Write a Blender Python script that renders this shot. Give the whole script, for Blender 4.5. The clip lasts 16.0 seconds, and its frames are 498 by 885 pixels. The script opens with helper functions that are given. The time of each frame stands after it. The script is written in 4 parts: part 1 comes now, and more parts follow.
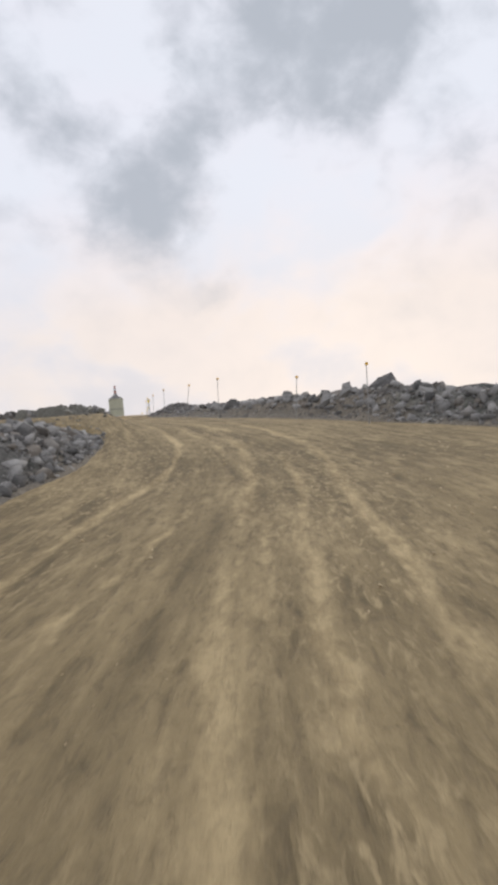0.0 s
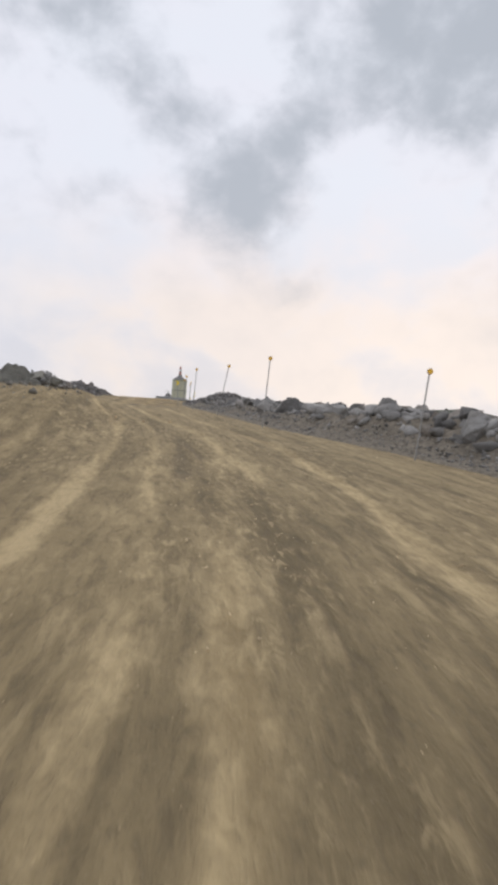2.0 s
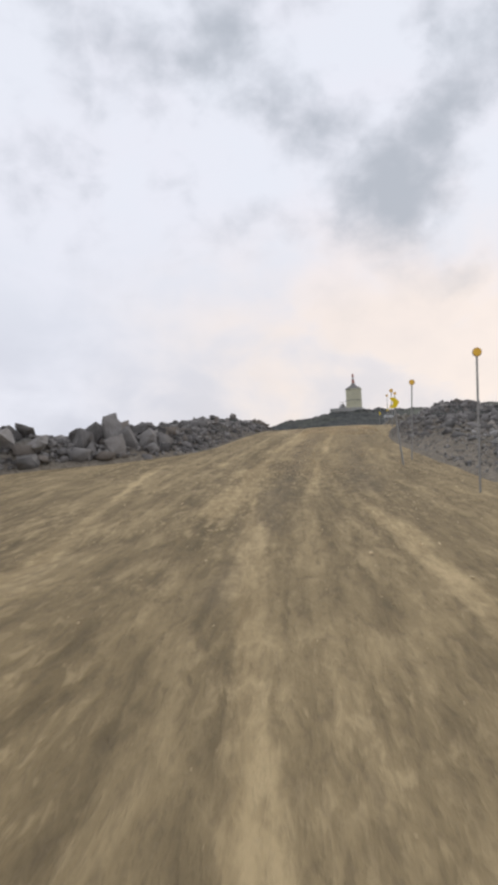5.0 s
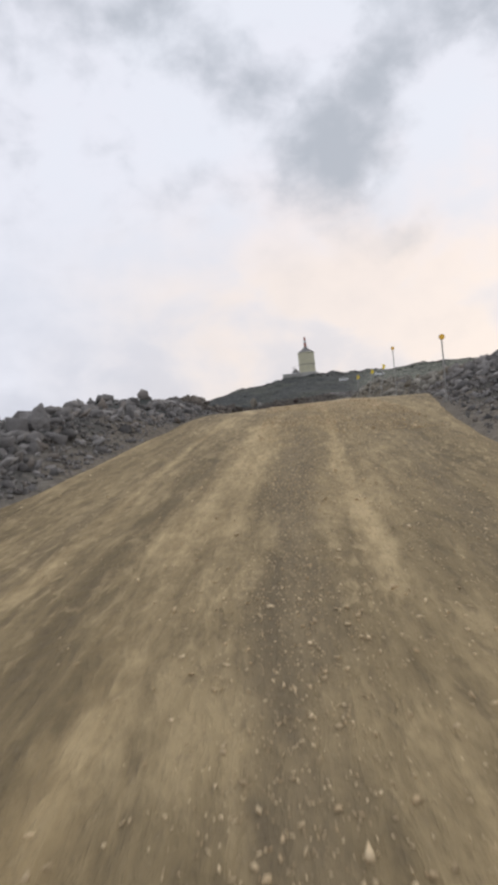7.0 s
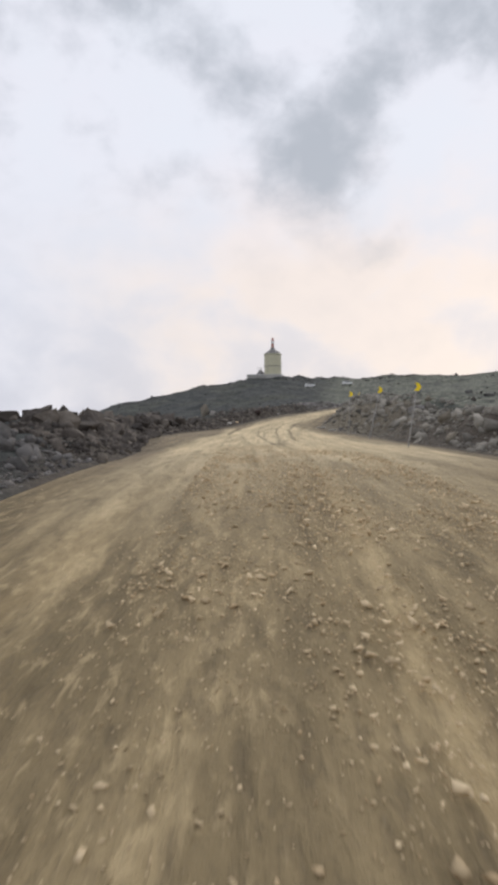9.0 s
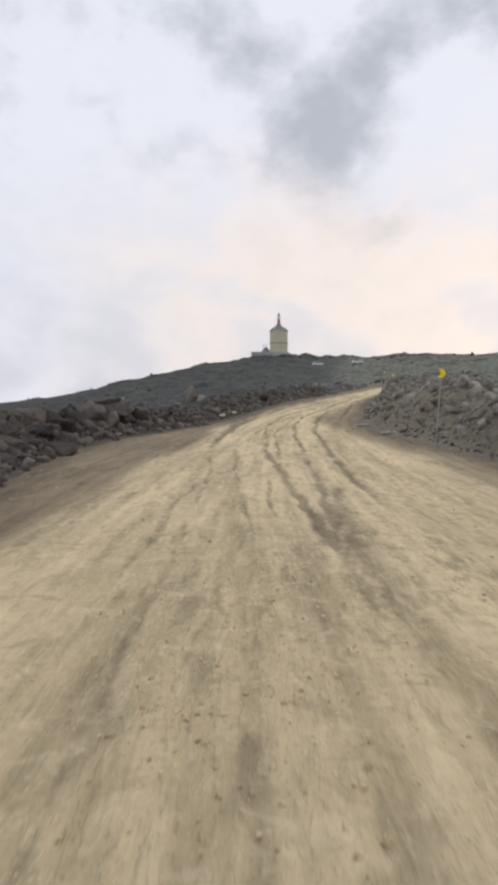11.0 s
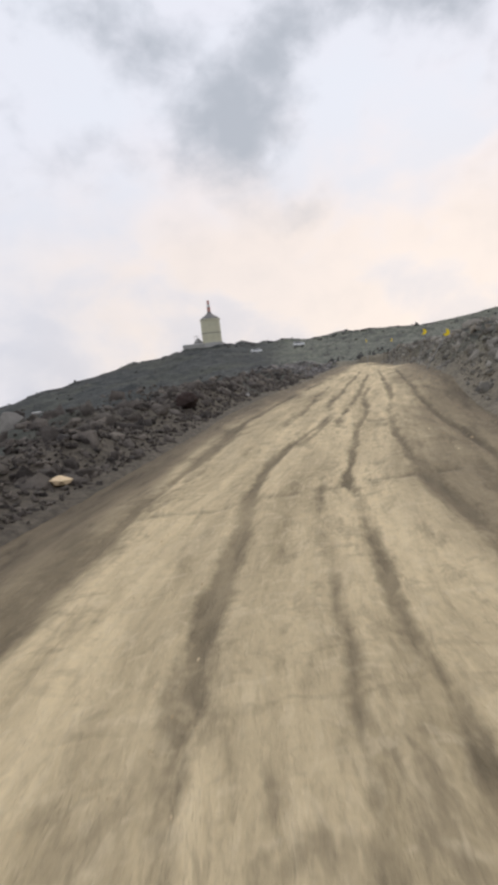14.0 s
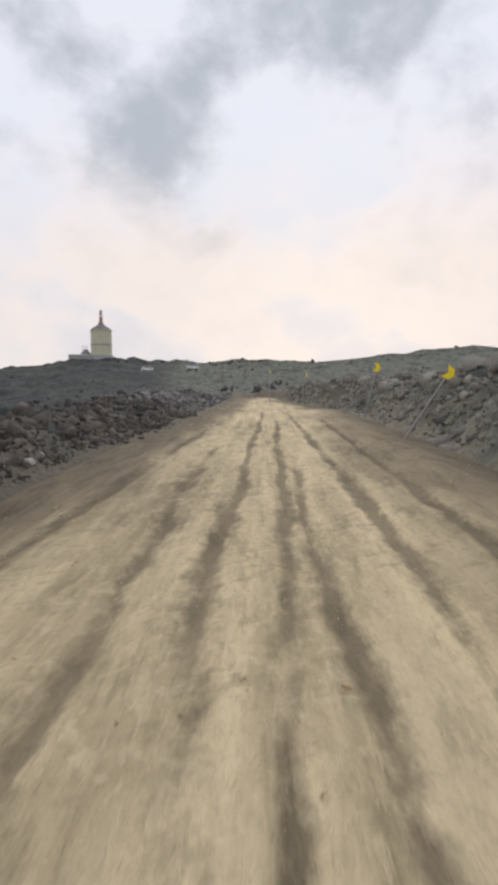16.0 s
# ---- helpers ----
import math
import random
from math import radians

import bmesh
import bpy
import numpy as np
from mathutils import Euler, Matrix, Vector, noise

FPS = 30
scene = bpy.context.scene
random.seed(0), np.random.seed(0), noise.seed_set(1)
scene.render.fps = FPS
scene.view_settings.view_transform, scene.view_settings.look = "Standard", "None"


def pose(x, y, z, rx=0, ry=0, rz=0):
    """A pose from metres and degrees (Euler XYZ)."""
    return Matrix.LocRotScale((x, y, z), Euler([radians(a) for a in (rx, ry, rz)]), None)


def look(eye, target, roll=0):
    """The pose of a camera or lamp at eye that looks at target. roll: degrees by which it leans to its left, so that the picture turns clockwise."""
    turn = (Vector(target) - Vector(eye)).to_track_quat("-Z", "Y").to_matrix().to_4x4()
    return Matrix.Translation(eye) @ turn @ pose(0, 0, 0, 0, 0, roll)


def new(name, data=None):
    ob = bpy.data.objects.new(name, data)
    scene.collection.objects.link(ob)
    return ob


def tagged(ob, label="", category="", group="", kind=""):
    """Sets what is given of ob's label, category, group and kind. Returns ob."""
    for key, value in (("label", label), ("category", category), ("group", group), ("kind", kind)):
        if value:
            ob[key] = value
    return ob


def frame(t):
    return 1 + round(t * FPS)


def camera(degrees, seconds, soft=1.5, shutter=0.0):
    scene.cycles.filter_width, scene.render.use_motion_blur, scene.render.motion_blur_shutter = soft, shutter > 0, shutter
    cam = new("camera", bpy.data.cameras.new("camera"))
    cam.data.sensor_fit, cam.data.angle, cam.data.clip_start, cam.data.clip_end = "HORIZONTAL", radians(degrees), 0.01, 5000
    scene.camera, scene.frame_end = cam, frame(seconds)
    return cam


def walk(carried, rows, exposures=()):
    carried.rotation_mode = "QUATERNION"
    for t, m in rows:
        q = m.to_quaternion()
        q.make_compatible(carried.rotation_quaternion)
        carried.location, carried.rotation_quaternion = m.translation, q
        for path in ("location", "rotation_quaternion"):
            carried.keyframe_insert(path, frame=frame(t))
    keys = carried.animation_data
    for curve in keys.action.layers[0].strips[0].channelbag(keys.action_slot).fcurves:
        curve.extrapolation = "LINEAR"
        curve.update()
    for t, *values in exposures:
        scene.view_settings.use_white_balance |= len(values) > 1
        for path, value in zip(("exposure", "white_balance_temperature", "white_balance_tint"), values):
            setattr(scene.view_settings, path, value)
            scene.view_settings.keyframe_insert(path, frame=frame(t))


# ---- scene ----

# ---------------- camera and its drive ----------------
cam = camera(42.63, 16.0, soft=4.2, shutter=0.1)
ROWS = [
    (0.0, 0.0, 0.0, 0.0, 91.58, 5.29, -13.53),
    (0.5, 1.073, 3.995, 0.421, 90.85, 1.96, -14.41),
    (1.0, 2.271, 7.931, 0.748, 91.08, -0.89, -13.99),
    (1.5, 3.199, 11.891, 1.097, 90.15, -3.28, -11.49),
    (2.0, 3.835, 15.939, 1.587, 91.36, -4.0, -8.45),
    (2.5, 4.209, 20.078, 2.084, 90.79, -3.13, -4.45),
    (3.0, 4.3, 24.173, 2.621, 91.94, -1.6, 0.26),
    (3.5, 4.247, 28.253, 3.148, 90.98, -0.18, 1.61),
    (4.0, 4.015, 32.354, 3.622, 91.68, -0.72, 4.78),
    (4.2, 3.891, 34.0, 3.817, 92.32, -0.23, 5.83),
    (6.3, 2.866, 51.137, 5.591, 89.86, 6.37, 6.1),
    (6.5, 2.757, 52.728, 5.702, 89.34, 6.44, 5.15),
    (7.0, 2.539, 56.687, 5.994, 89.01, 5.63, 3.55),
    (7.5, 2.466, 60.624, 6.361, 90.24, 3.73, 1.92),
    (8.0, 2.492, 64.542, 6.768, 89.21, 2.91, -0.31),
    (8.5, 2.636, 68.477, 7.185, 88.94, 1.26, 0.43),
    (9.0, 2.776, 72.4, 7.644, 88.62, 0.72, -0.04),
    (9.2, 2.83, 73.972, 7.82, 87.81, -0.03, -0.08),
    (9.7, 2.87, 77.95, 8.17, 87.5, 0.05, 0.05),
    (10.25, 2.89, 82.3, 8.41, 87.1, 0.12, 0.2),
    (10.8, 2.90, 86.6, 8.46, 86.8, 0.2, 0.33),
    (11.3, 2.902, 90.798, 8.39, 86.4, 0.3, 0.47),
    (11.5, 2.906, 92.597, 8.43, 86.04, 0.6, 1.05),
    (12.0, 2.901, 97.132, 8.534, 85.47, 2.35, 0.08),
    (12.5, 2.993, 101.657, 8.666, 85.07, 2.93, -0.6),
    (13.0, 3.215, 106.076, 8.722, 85.26, 3.76, -1.74),
    (13.5, 3.5, 110.391, 8.785, 86.56, 5.21, -3.46),
    (14.0, 3.792, 114.427, 8.918, 85.86, 6.37, -5.06),
    (14.5, 4.219, 118.107, 9.084, 87.02, 6.85, -7.49),
    (15.0, 4.917, 121.344, 9.229, 87.47, 6.07, -10.97),
    (15.5, 5.865, 124.226, 9.409, 87.61, 4.08, -13.02),
    (16.0, 6.663, 127.109, 9.74, 87.37, 0.46, -14.81),
]
walk(cam, [(t, pose(*p)) for t, *p in ROWS])

# ---------------- sky and sun ----------------
world = bpy.data.worlds.new("overcast_sky")
scene.world = world
world.use_nodes = True
wn, wl = world.node_tree.nodes, world.node_tree.links
wn.clear()


def wnode(kind, **sets):
    n = wn.new(kind)
    for k, v in sets.items():
        n.inputs[k].default_value = v
    return n


def wmath(op, a, b=None, clamp=False):
    n = wn.new("ShaderNodeMath")
    n.operation, n.use_clamp = op, clamp
    for i, v in enumerate((a, b)):
        if v is None:
            continue
        if isinstance(v, (int, float)):
            n.inputs[i].default_value = v
        else:
            wl.new(v, n.inputs[i])
    return n.outputs[0]


def wmix(f, a, b):
    n = wn.new("ShaderNodeMix")
    n.data_type = "RGBA"
    for s, v in ((n.inputs["Factor"], f), (n.inputs[6], a), (n.inputs[7], b)):
        if isinstance(v, (int, float)):
            s.default_value = v
        elif isinstance(v, tuple):
            s.default_value = (*v, 1)
        else:
            wl.new(v, s)
    return n.outputs[2]


SUN_EL, SUN_AZ = 12.0, 24.0      # a low sun behind cloud, ahead and to the right
sky = wn.new("ShaderNodeTexSky")
sky.sky_type, sky.sun_disc = "NISHITA", False
sky.sun_elevation, sky.sun_rotation = radians(SUN_EL), radians(SUN_AZ)
co = wn.new("ShaderNodeTexCoord")
sep = wn.new("ShaderNodeSeparateXYZ")
wl.new(co.outputs["Generated"], sep.inputs[0])


def cloud_noise(scale, stretch, detail, rough, shift, warp=0.0):
    m = wn.new("ShaderNodeMapping")
    m.inputs["Scale"].default_value = (scale, scale, scale * stretch)
    m.inputs["Location"].default_value = shift
    wl.new(co.outputs["Generated"], m.inputs[0])
    n = wn.new("ShaderNodeTexNoise")
    n.inputs["Scale"].default_value = 1.0
    n.inputs["Detail"].default_value = detail
    n.inputs["Roughness"].default_value = rough
    n.inputs["Distortion"].default_value = warp
    wl.new(m.outputs[0], n.inputs["Vector"])
    return n.outputs["Fac"]


def ramp(v, lo, hi):
    n = wn.new("ShaderNodeMapRange")
    n.interpolation_type = "SMOOTHSTEP"
    n.inputs["From Min"].default_value, n.inputs["From Max"].default_value = lo, hi
    wl.new(v, n.inputs["Value"])
    return n.outputs["Result"]


torn = wn.new("ShaderNodeTexNoise")                        # tears the edges of the cloud
torn.inputs["Scale"].default_value, torn.inputs["Detail"].default_value, torn.inputs["Roughness"].default_value = 8.0, 5.0, 0.6
wl.new(co.outputs["Generated"], torn.inputs["Vector"])
pull = wn.new("ShaderNodeVectorMath")
pull.operation = "MULTIPLY_ADD"
wl.new(torn.outputs["Color"], pull.inputs[0])
pull.inputs[1].default_value, pull.inputs[2].default_value = (0.12, 0.12, 0.10), (-0.06, -0.06, -0.05)
drift = wn.new("ShaderNodeVectorMath")
drift.operation = "ADD"
wl.new(co.outputs["Generated"], drift.inputs[0])
wl.new(pull.outputs[0], drift.inputs[1])
whole = wn.new("ShaderNodeVectorMath")
whole.operation = "NORMALIZE"
wl.new(drift.outputs[0], whole.inputs[0])


def lump(az, el, wide):
    """How near a sky direction lies to a cloud's middle: 1 there, 0 at wide degrees from it."""
    a, e = radians(az), radians(el)
    d = wn.new("ShaderNodeVectorMath")
    d.operation = "DOT_PRODUCT"
    wl.new(whole.outputs[0], d.inputs[0])
    d.inputs[1].default_value = (math.sin(a) * math.cos(e), math.cos(a) * math.cos(e), math.sin(e))
    return ramp(d.outputs["Value"], math.cos(radians(wide)), 1.0)


big = cloud_noise(2.6, 2.0, 3.0, 0.45, (3.1, 1.7, 0.4), 0.3)
small = cloud_noise(8.0, 1.4, 4.0, 0.5, (7.3, 2.2, 5.1), 0.25)
mixn = wmath("ADD", wmath("MULTIPLY", big, 0.55), wmath("MULTIPLY", small, 0.45))
height = ramp(sep.outputs["Z"], 0.02, 0.42)
base = wmix(height, (0.60, 0.615, 0.695), (0.765, 0.79, 0.87))
cool = wmix(ramp(mixn, 0.40, 0.60), base, (0.775, 0.785, 0.865))
# a warm band low over the slope, strongest where the sun stands
warmth = wmath("MULTIPLY", lump(SUN_AZ - 6, 9, 42), wmath("SUBTRACT", 1.0, ramp(sep.outputs["Z"], 0.14, 0.40)))
warmth = wmath("MULTIPLY", warmth, wmath("ADD", 0.45, ramp(mixn, 0.42, 0.58)), True)
rosy = wmath("MULTIPLY", lump(22, 16, 34), wmath("MULTIPLY", ramp(mixn, 0.40, 0.58), wmath("SUBTRACT", 1.0, ramp(sep.outputs["Z"], 0.30, 0.46))))
cool = wmix(wmath("MULTIPLY", rosy, 0.65), cool, (0.86, 0.785, 0.80))
warm = wmix(wmath("MULTIPLY", warmth, 0.80), cool, (0.875, 0.77, 0.705))


def total(*terms):
    out = terms[0]
    for v in terms[1:]:
        out = wmath("ADD", out, v)
    return out


# grey undersides of the cloud, thickest overhead; each lump: azimuth, elevation, width in degrees, thickness
LUMPS = ((3.4, 25.6, 6.6, 0.40), (7.2, 24.9, 7.6, 0.50), (10.8, 23.4, 5.8, 0.38), (7.0, 18.6, 5.2, 0.32), (5.4, 21.2, 5.0, 0.30),
         (10.2, 14.8, 2.0, 0.16), (11.4, 15.0, 2.2, 0.22), (12.6, 15.3, 1.9, 0.14), (-5.0, 20.4, 3.6, 0.18), (-1.8, 28.0, 4.6, 0.34), (-4.8, 31.2, 4.8, 0.34),
         (-7.0, 33.4, 5.0, 0.40), (-10.0, 36.0, 6.0, 0.45), (11.0, 28.4, 4.0, 0.36), (13.6, 30.0, 4.6, 0.50), (15.4, 31.8, 4.6, 0.46), (10.4, 34.8, 4.6, 0.50),
         (5.2, 31.0, 4.2, -0.28), (8.2, 31.6, 3.0, -0.16), (24.0, 34.0, 8.5, 1.05), (21.6, 29.4, 5.0, 0.34), (33.0, 31.0, 6.5, 0.55), (28.1, 31.0, 2.2, -0.45),
         (28.0, 40.0, 13.0, 0.90), (30.0, 13.3, 5.5, 0.16), (24.0, 12.6, 4.0, 0.10), (-20.0, 42.0, 16.0, 0.45), (-13.0, 26.0, 8.0, -0.15), (18.0, 24.0, 7.0, -0.22))
lumps = total(*[wmath("MULTIPLY", lump(a, e, w), m) for a, e, w, m in LUMPS])
wisp = cloud_noise(19.0, 1.2, 4.0, 0.52, (1.3, 9.2, 3.1), 0.25)
stir = total(wmath("MULTIPLY", wmath("SUBTRACT", big, 0.5), 1.2), wmath("MULTIPLY", wmath("SUBTRACT", small, 0.5), 2.0), wmath("MULTIPLY", wmath("SUBTRACT", wisp, 0.5), 1.6))
stir = wmath("MULTIPLY", stir, wmath("ADD", 0.42, wmath("MULTIPLY", ramp(sep.outputs["Z"], 0.22, 0.42), 0.7)))
grey = wmath("MULTIPLY", ramp(wmath("ADD", lumps, stir), -0.16, 1.62), 0.92)
cloud = wmix(grey, warm, (0.420, 0.455, 0.515))
nish = wn.new("ShaderNodeVectorMath")
nish.operation = "SCALE"
wl.new(sky.outputs[0], nish.inputs[0])
nish.inputs["Scale"].default_value = 0.06
shown = wmix(0.96, nish.outputs[0], cloud)
bg = wnode("ShaderNodeBackground", Strength=1.10)
wl.new(shown, bg.inputs["Color"])
wout = wn.new("ShaderNodeOutputWorld")
wl.new(bg.outputs[0], wout.inputs[0])

sun = new("sun", bpy.data.lights.new("sun", "SUN"))
sun.data.energy, sun.data.angle, sun.data.color = 0.8, radians(25), (1.0, 0.93, 0.84)
_a, _e = radians(SUN_AZ), radians(SUN_EL + 18)
sun.matrix_world = look((0, 0, 0), (-math.sin(_a) * math.cos(_e), -math.cos(_a) * math.cos(_e), -math.sin(_e)))


# ---------------- materials ----------------
class Mat:
    """A small helper round one node material."""

    def __init__(self, name, rough=0.9):
        self.m = bpy.data.materials.new(name)
        self.m.use_nodes = True
        self.n, self.l = self.m.node_tree.nodes, self.m.node_tree.links
        self.b = self.n["Principled BSDF"]
        self.b.inputs["Roughness"].default_value = rough
        self.b.inputs["Specular IOR Level"].default_value = 0.25
        self.co = self.n.new("ShaderNodeTexCoord")

    def put(self, sock, v):
        if isinstance(v, (int, float)):
            sock.default_value = v
        elif isinstance(v, tuple):
            sock.default_value = (*v, 1) if len(v) == 3 and sock.type == "RGBA" else v
        else:
            self.l.new(v, sock)

    def noise(self, scale, detail=4.0, rough=0.55, space="Object", size=(1, 1, 1), kind="ShaderNodeTexNoise", shift=(0, 0, 0), warp=0.0):
        m = self.n.new("ShaderNodeMapping")
        m.inputs["Scale"].default_value, m.inputs["Location"].default_value = size, shift
        self.l.new(self.co.outputs[space], m.inputs[0])
        t = self.n.new(kind)
        t.inputs["Scale"].default_value = scale
        if kind == "ShaderNodeTexNoise":
            t.inputs["Detail"].default_value, t.inputs["Roughness"].default_value = detail, rough
            t.inputs["Distortion"].default_value = warp
        self.l.new(m.outputs[0], t.inputs["Vector"])
        return t.outputs["Fac"] if kind == "ShaderNodeTexNoise" else t.outputs["Distance"]

    def ramp(self, v, lo, hi):
        t = self.n.new("ShaderNodeMapRange")
        t.inputs["From Min"].default_value, t.inputs["From Max"].default_value = lo, hi
        self.l.new(v, t.inputs["Value"])
        return t.outputs["Result"]

    def math(self, op, a, b=0.0):
        t = self.n.new("ShaderNodeMath")
        t.operation = op
        self.put(t.inputs[0], a), self.put(t.inputs[1], b)
        return t.outputs[0]

    def mix(self, f, a, b):
        t = self.n.new("ShaderNodeMix")
        t.data_type = "RGBA"
        self.put(t.inputs["Factor"], f), self.put(t.inputs[6], a), self.put(t.inputs[7], b)
        return t.outputs[2]

    def attr(self, name):
        t = self.n.new("ShaderNodeAttribute")
        t.attribute_name = name
        return t.outputs["Fac"]

    def rand(self):
        return self.n.new("ShaderNodeObjectInfo").outputs["Random"]

    def island(self):
        return self.n.new("ShaderNodeNewGeometry").outputs["Random Per Island"]

    def done(self, colour, bump=None, dist=0.02, strength=0.6):
        self.put(self.b.inputs["Base Color"], colour)
        if bump is not None:
            t = self.n.new("ShaderNodeBump")
            t.inputs["Strength"].default_value, t.inputs["Distance"].default_value = strength, dist
            self.l.new(bump, t.inputs["Height"])
            self.l.new(t.outputs[0], self.b.inputs["Normal"])
        return self.m


def road_material():
    m = Mat("packed_dirt", 0.95)
    lie = m.attr("sandy")                                       # how sandy and pale this stretch is
    streak = m.noise(1.0, 5.0, 0.6, "UV", (3.0, 0.16, 1.0))
    broad = m.noise(1.0, 4.0, 0.55, "UV", (0.55, 0.10, 1.0), shift=(9.0, 1.0, 0))
    patch = m.noise(1.0, 5.0, 0.6, "UV", (1.5, 0.36, 1.0), shift=(3.0, 5.0, 0), warp=0.4)
    clump = m.noise(1.0, 5.0, 0.62, "UV", (4.6, 0.95, 1.0), shift=(6.0, 2.0, 0), warp=0.35)
    clod = m.noise(1.0, 4.0, 0.62, "UV", (10.0, 2.8, 1.0), shift=(3.0, 7.0, 0), warp=0.5)
    grit, fine = m.noise(1.0, 5.0, 0.7, "UV", (18.0, 9.0, 1.0)), m.noise(60.0, 3.0, 0.7)
    mid = lambda v, k: m.math("MULTIPLY", m.math("SUBTRACT", v, 0.5), k)
    worn = m.math("ADD", mid(m.noise(1.0, 4.0, 0.6, "UV", (4.5, 0.9, 1.0), shift=(4.0, 2.0, 0)), 0.95), mid(m.noise(1.0, 4.0, 0.62, "UV", (9.0, 5.0, 1.0), shift=(14.0, 2.0, 0)), 0.75))
    gap = m.ramp(m.noise(1.0, 4.0, 0.6, "UV", (0.5, 0.22, 1.0), shift=(1.0, 9.0, 0)), 0.34, 0.56)
    some = m.ramp(m.noise(1.0, 3.0, 0.55, "UV", (0.45, 0.20, 1.0), shift=(2.0, 13.0, 0)), 0.40, 0.60)
    v = m.math("ADD", m.math("ADD", mid(streak, 0.9), mid(broad, 0.7)), m.math("ADD", mid(patch, 0.55), mid(clump, 0.35)))
    pale = m.math("MULTIPLY", m.ramp(m.math("ADD", m.attr("pale_rut"), worn), 0.24, 0.70), m.math("ADD", 0.62, m.math("MULTIPLY", gap, 0.38)))
    dark = m.math("MULTIPLY", m.ramp(m.math("ADD", m.attr("dark_rut"), worn), 0.26, 0.70), m.math("ADD", 0.66, m.math("MULTIPLY", gap, 0.40)))
    gravel = m.ramp(m.math("ADD", m.attr("gravel"), worn), 0.25, 0.75)
    # brown earth of the lower stretch
    brown = m.mix(m.ramp(v, -0.20, 0.22), (0.200, 0.152, 0.082), (0.385, 0.293, 0.158))
    brown = m.mix(m.math("MULTIPLY", m.ramp(m.math("ADD", clump, mid(patch, 0.6)), 0.55, 0.68), 0.40), brown, (0.540, 0.415, 0.232))
    brown = m.mix(m.math("MULTIPLY", m.math("MULTIPLY", m.ramp(clod, 0.54, 0.64), some), 0.60), brown, (0.585, 0.450, 0.255))
    brown = m.mix(m.math("MULTIPLY", m.ramp(clump, 0.46, 0.34), 0.36), brown, (0.126, 0.096, 0.054))
    brown = m.mix(m.math("MULTIPLY", m.ramp(clod, 0.46, 0.36), 0.34), brown, (0.120, 0.092, 0.057))
    brown = m.mix(m.math("MULTIPLY", dark, 0.55), brown, (0.165, 0.128, 0.080))
    brown = m.mix(m.math("MULTIPLY", gravel, 0.50), brown, (0.160, 0.126, 0.081))
    brown = m.mix(m.math("MULTIPLY", pale, 0.72), brown, m.mix(m.ramp(m.math("ADD", v, mid(clod, 0.9)), -0.20, 0.20), (0.395, 0.293, 0.152), (0.655, 0.503, 0.280)))
    # greyer earth at the sides of the upper stretch
    earth = m.mix(m.ramp(v, -0.20, 0.22), (0.145, 0.114, 0.074), (0.280, 0.222, 0.143))
    earth = m.mix(m.math("MULTIPLY", m.ramp(clump, 0.46, 0.36), 0.5), earth, (0.085, 0.067, 0.045))
    earth = m.mix(m.math("MULTIPLY", m.attr("shoulder"), 0.5), earth, m.mix(m.ramp(clump, 0.35, 0.65), (0.100, 0.080, 0.055), (0.195, 0.155, 0.102)))
    earth = m.mix(m.math("MULTIPLY", dark, 0.6), earth, (0.110, 0.086, 0.055))
    brown = m.mix(m.attr("late"), brown, earth)
    # pale sand round the bend
    sand = m.mix(m.ramp(v, -0.24, 0.16), (0.385, 0.306, 0.182), (0.800, 0.645, 0.398))
    sand = m.mix(m.math("MULTIPLY", m.ramp(patch, 0.46, 0.36), 0.40), sand, (0.760, 0.620, 0.400))
    sand = m.mix(m.math("MULTIPLY", m.math("MULTIPLY", m.ramp(m.math("ADD", patch, mid(clump, 0.5)), 0.56, 0.65), some), 0.72), sand, (0.290, 0.231, 0.144))
    sand = m.mix(m.math("MULTIPLY", m.ramp(clod, 0.55, 0.64), 0.35), sand, (0.800, 0.660, 0.430))
    sand = m.mix(m.math("MULTIPLY", m.math("MULTIPLY", m.ramp(clod, 0.46, 0.38), some), 0.40), sand, (0.300, 0.240, 0.150))
    sand = m.mix(m.math("MULTIPLY", m.ramp(clump, 0.44, 0.34), 0.36), sand, (0.300, 0.240, 0.150))
    rib = m.noise(1.0, 4.0, 0.6, "UV", (3.4, 4.4, 1.0), shift=(21.0, 4.0, 0), warp=0.8)
    sand = m.mix(m.math("MULTIPLY", m.math("MULTIPLY", m.ramp(rib, 0.56, 0.63), m.ramp(patch, 0.42, 0.56)), 0.34), sand, (0.270, 0.215, 0.135))
    sand = m.mix(m.math("MULTIPLY", m.ramp(rib, 0.42, 0.36), 0.32), sand, (0.820, 0.680, 0.450))
    sand = m.mix(m.math("MULTIPLY", dark, 0.88), sand, m.mix(m.ramp(clump, 0.35, 0.62), (0.165, 0.131, 0.081), (0.265, 0.212, 0.131)))
    c = m.mix(lie, brown, sand)
    c = m.mix(m.math("MULTIPLY", m.ramp(grit, 0.48, 0.75), 0.22), c, (0.12, 0.096, 0.066))
    c = m.mix(m.math("MULTIPLY", m.ramp(fine, 0.60, 0.78), 0.35), c, (0.52, 0.44, 0.32))
    bump = m.math("ADD", m.math("ADD", m.math("MULTIPLY", grit, 0.5), m.math("MULTIPLY", fine, 0.25)), m.math("ADD", m.math("ADD", m.math("MULTIPLY", clump, 1.6), clod), m.math("MULTIPLY", patch, 0.8)))
    return m.done(c, bump, 0.09, 0.8)


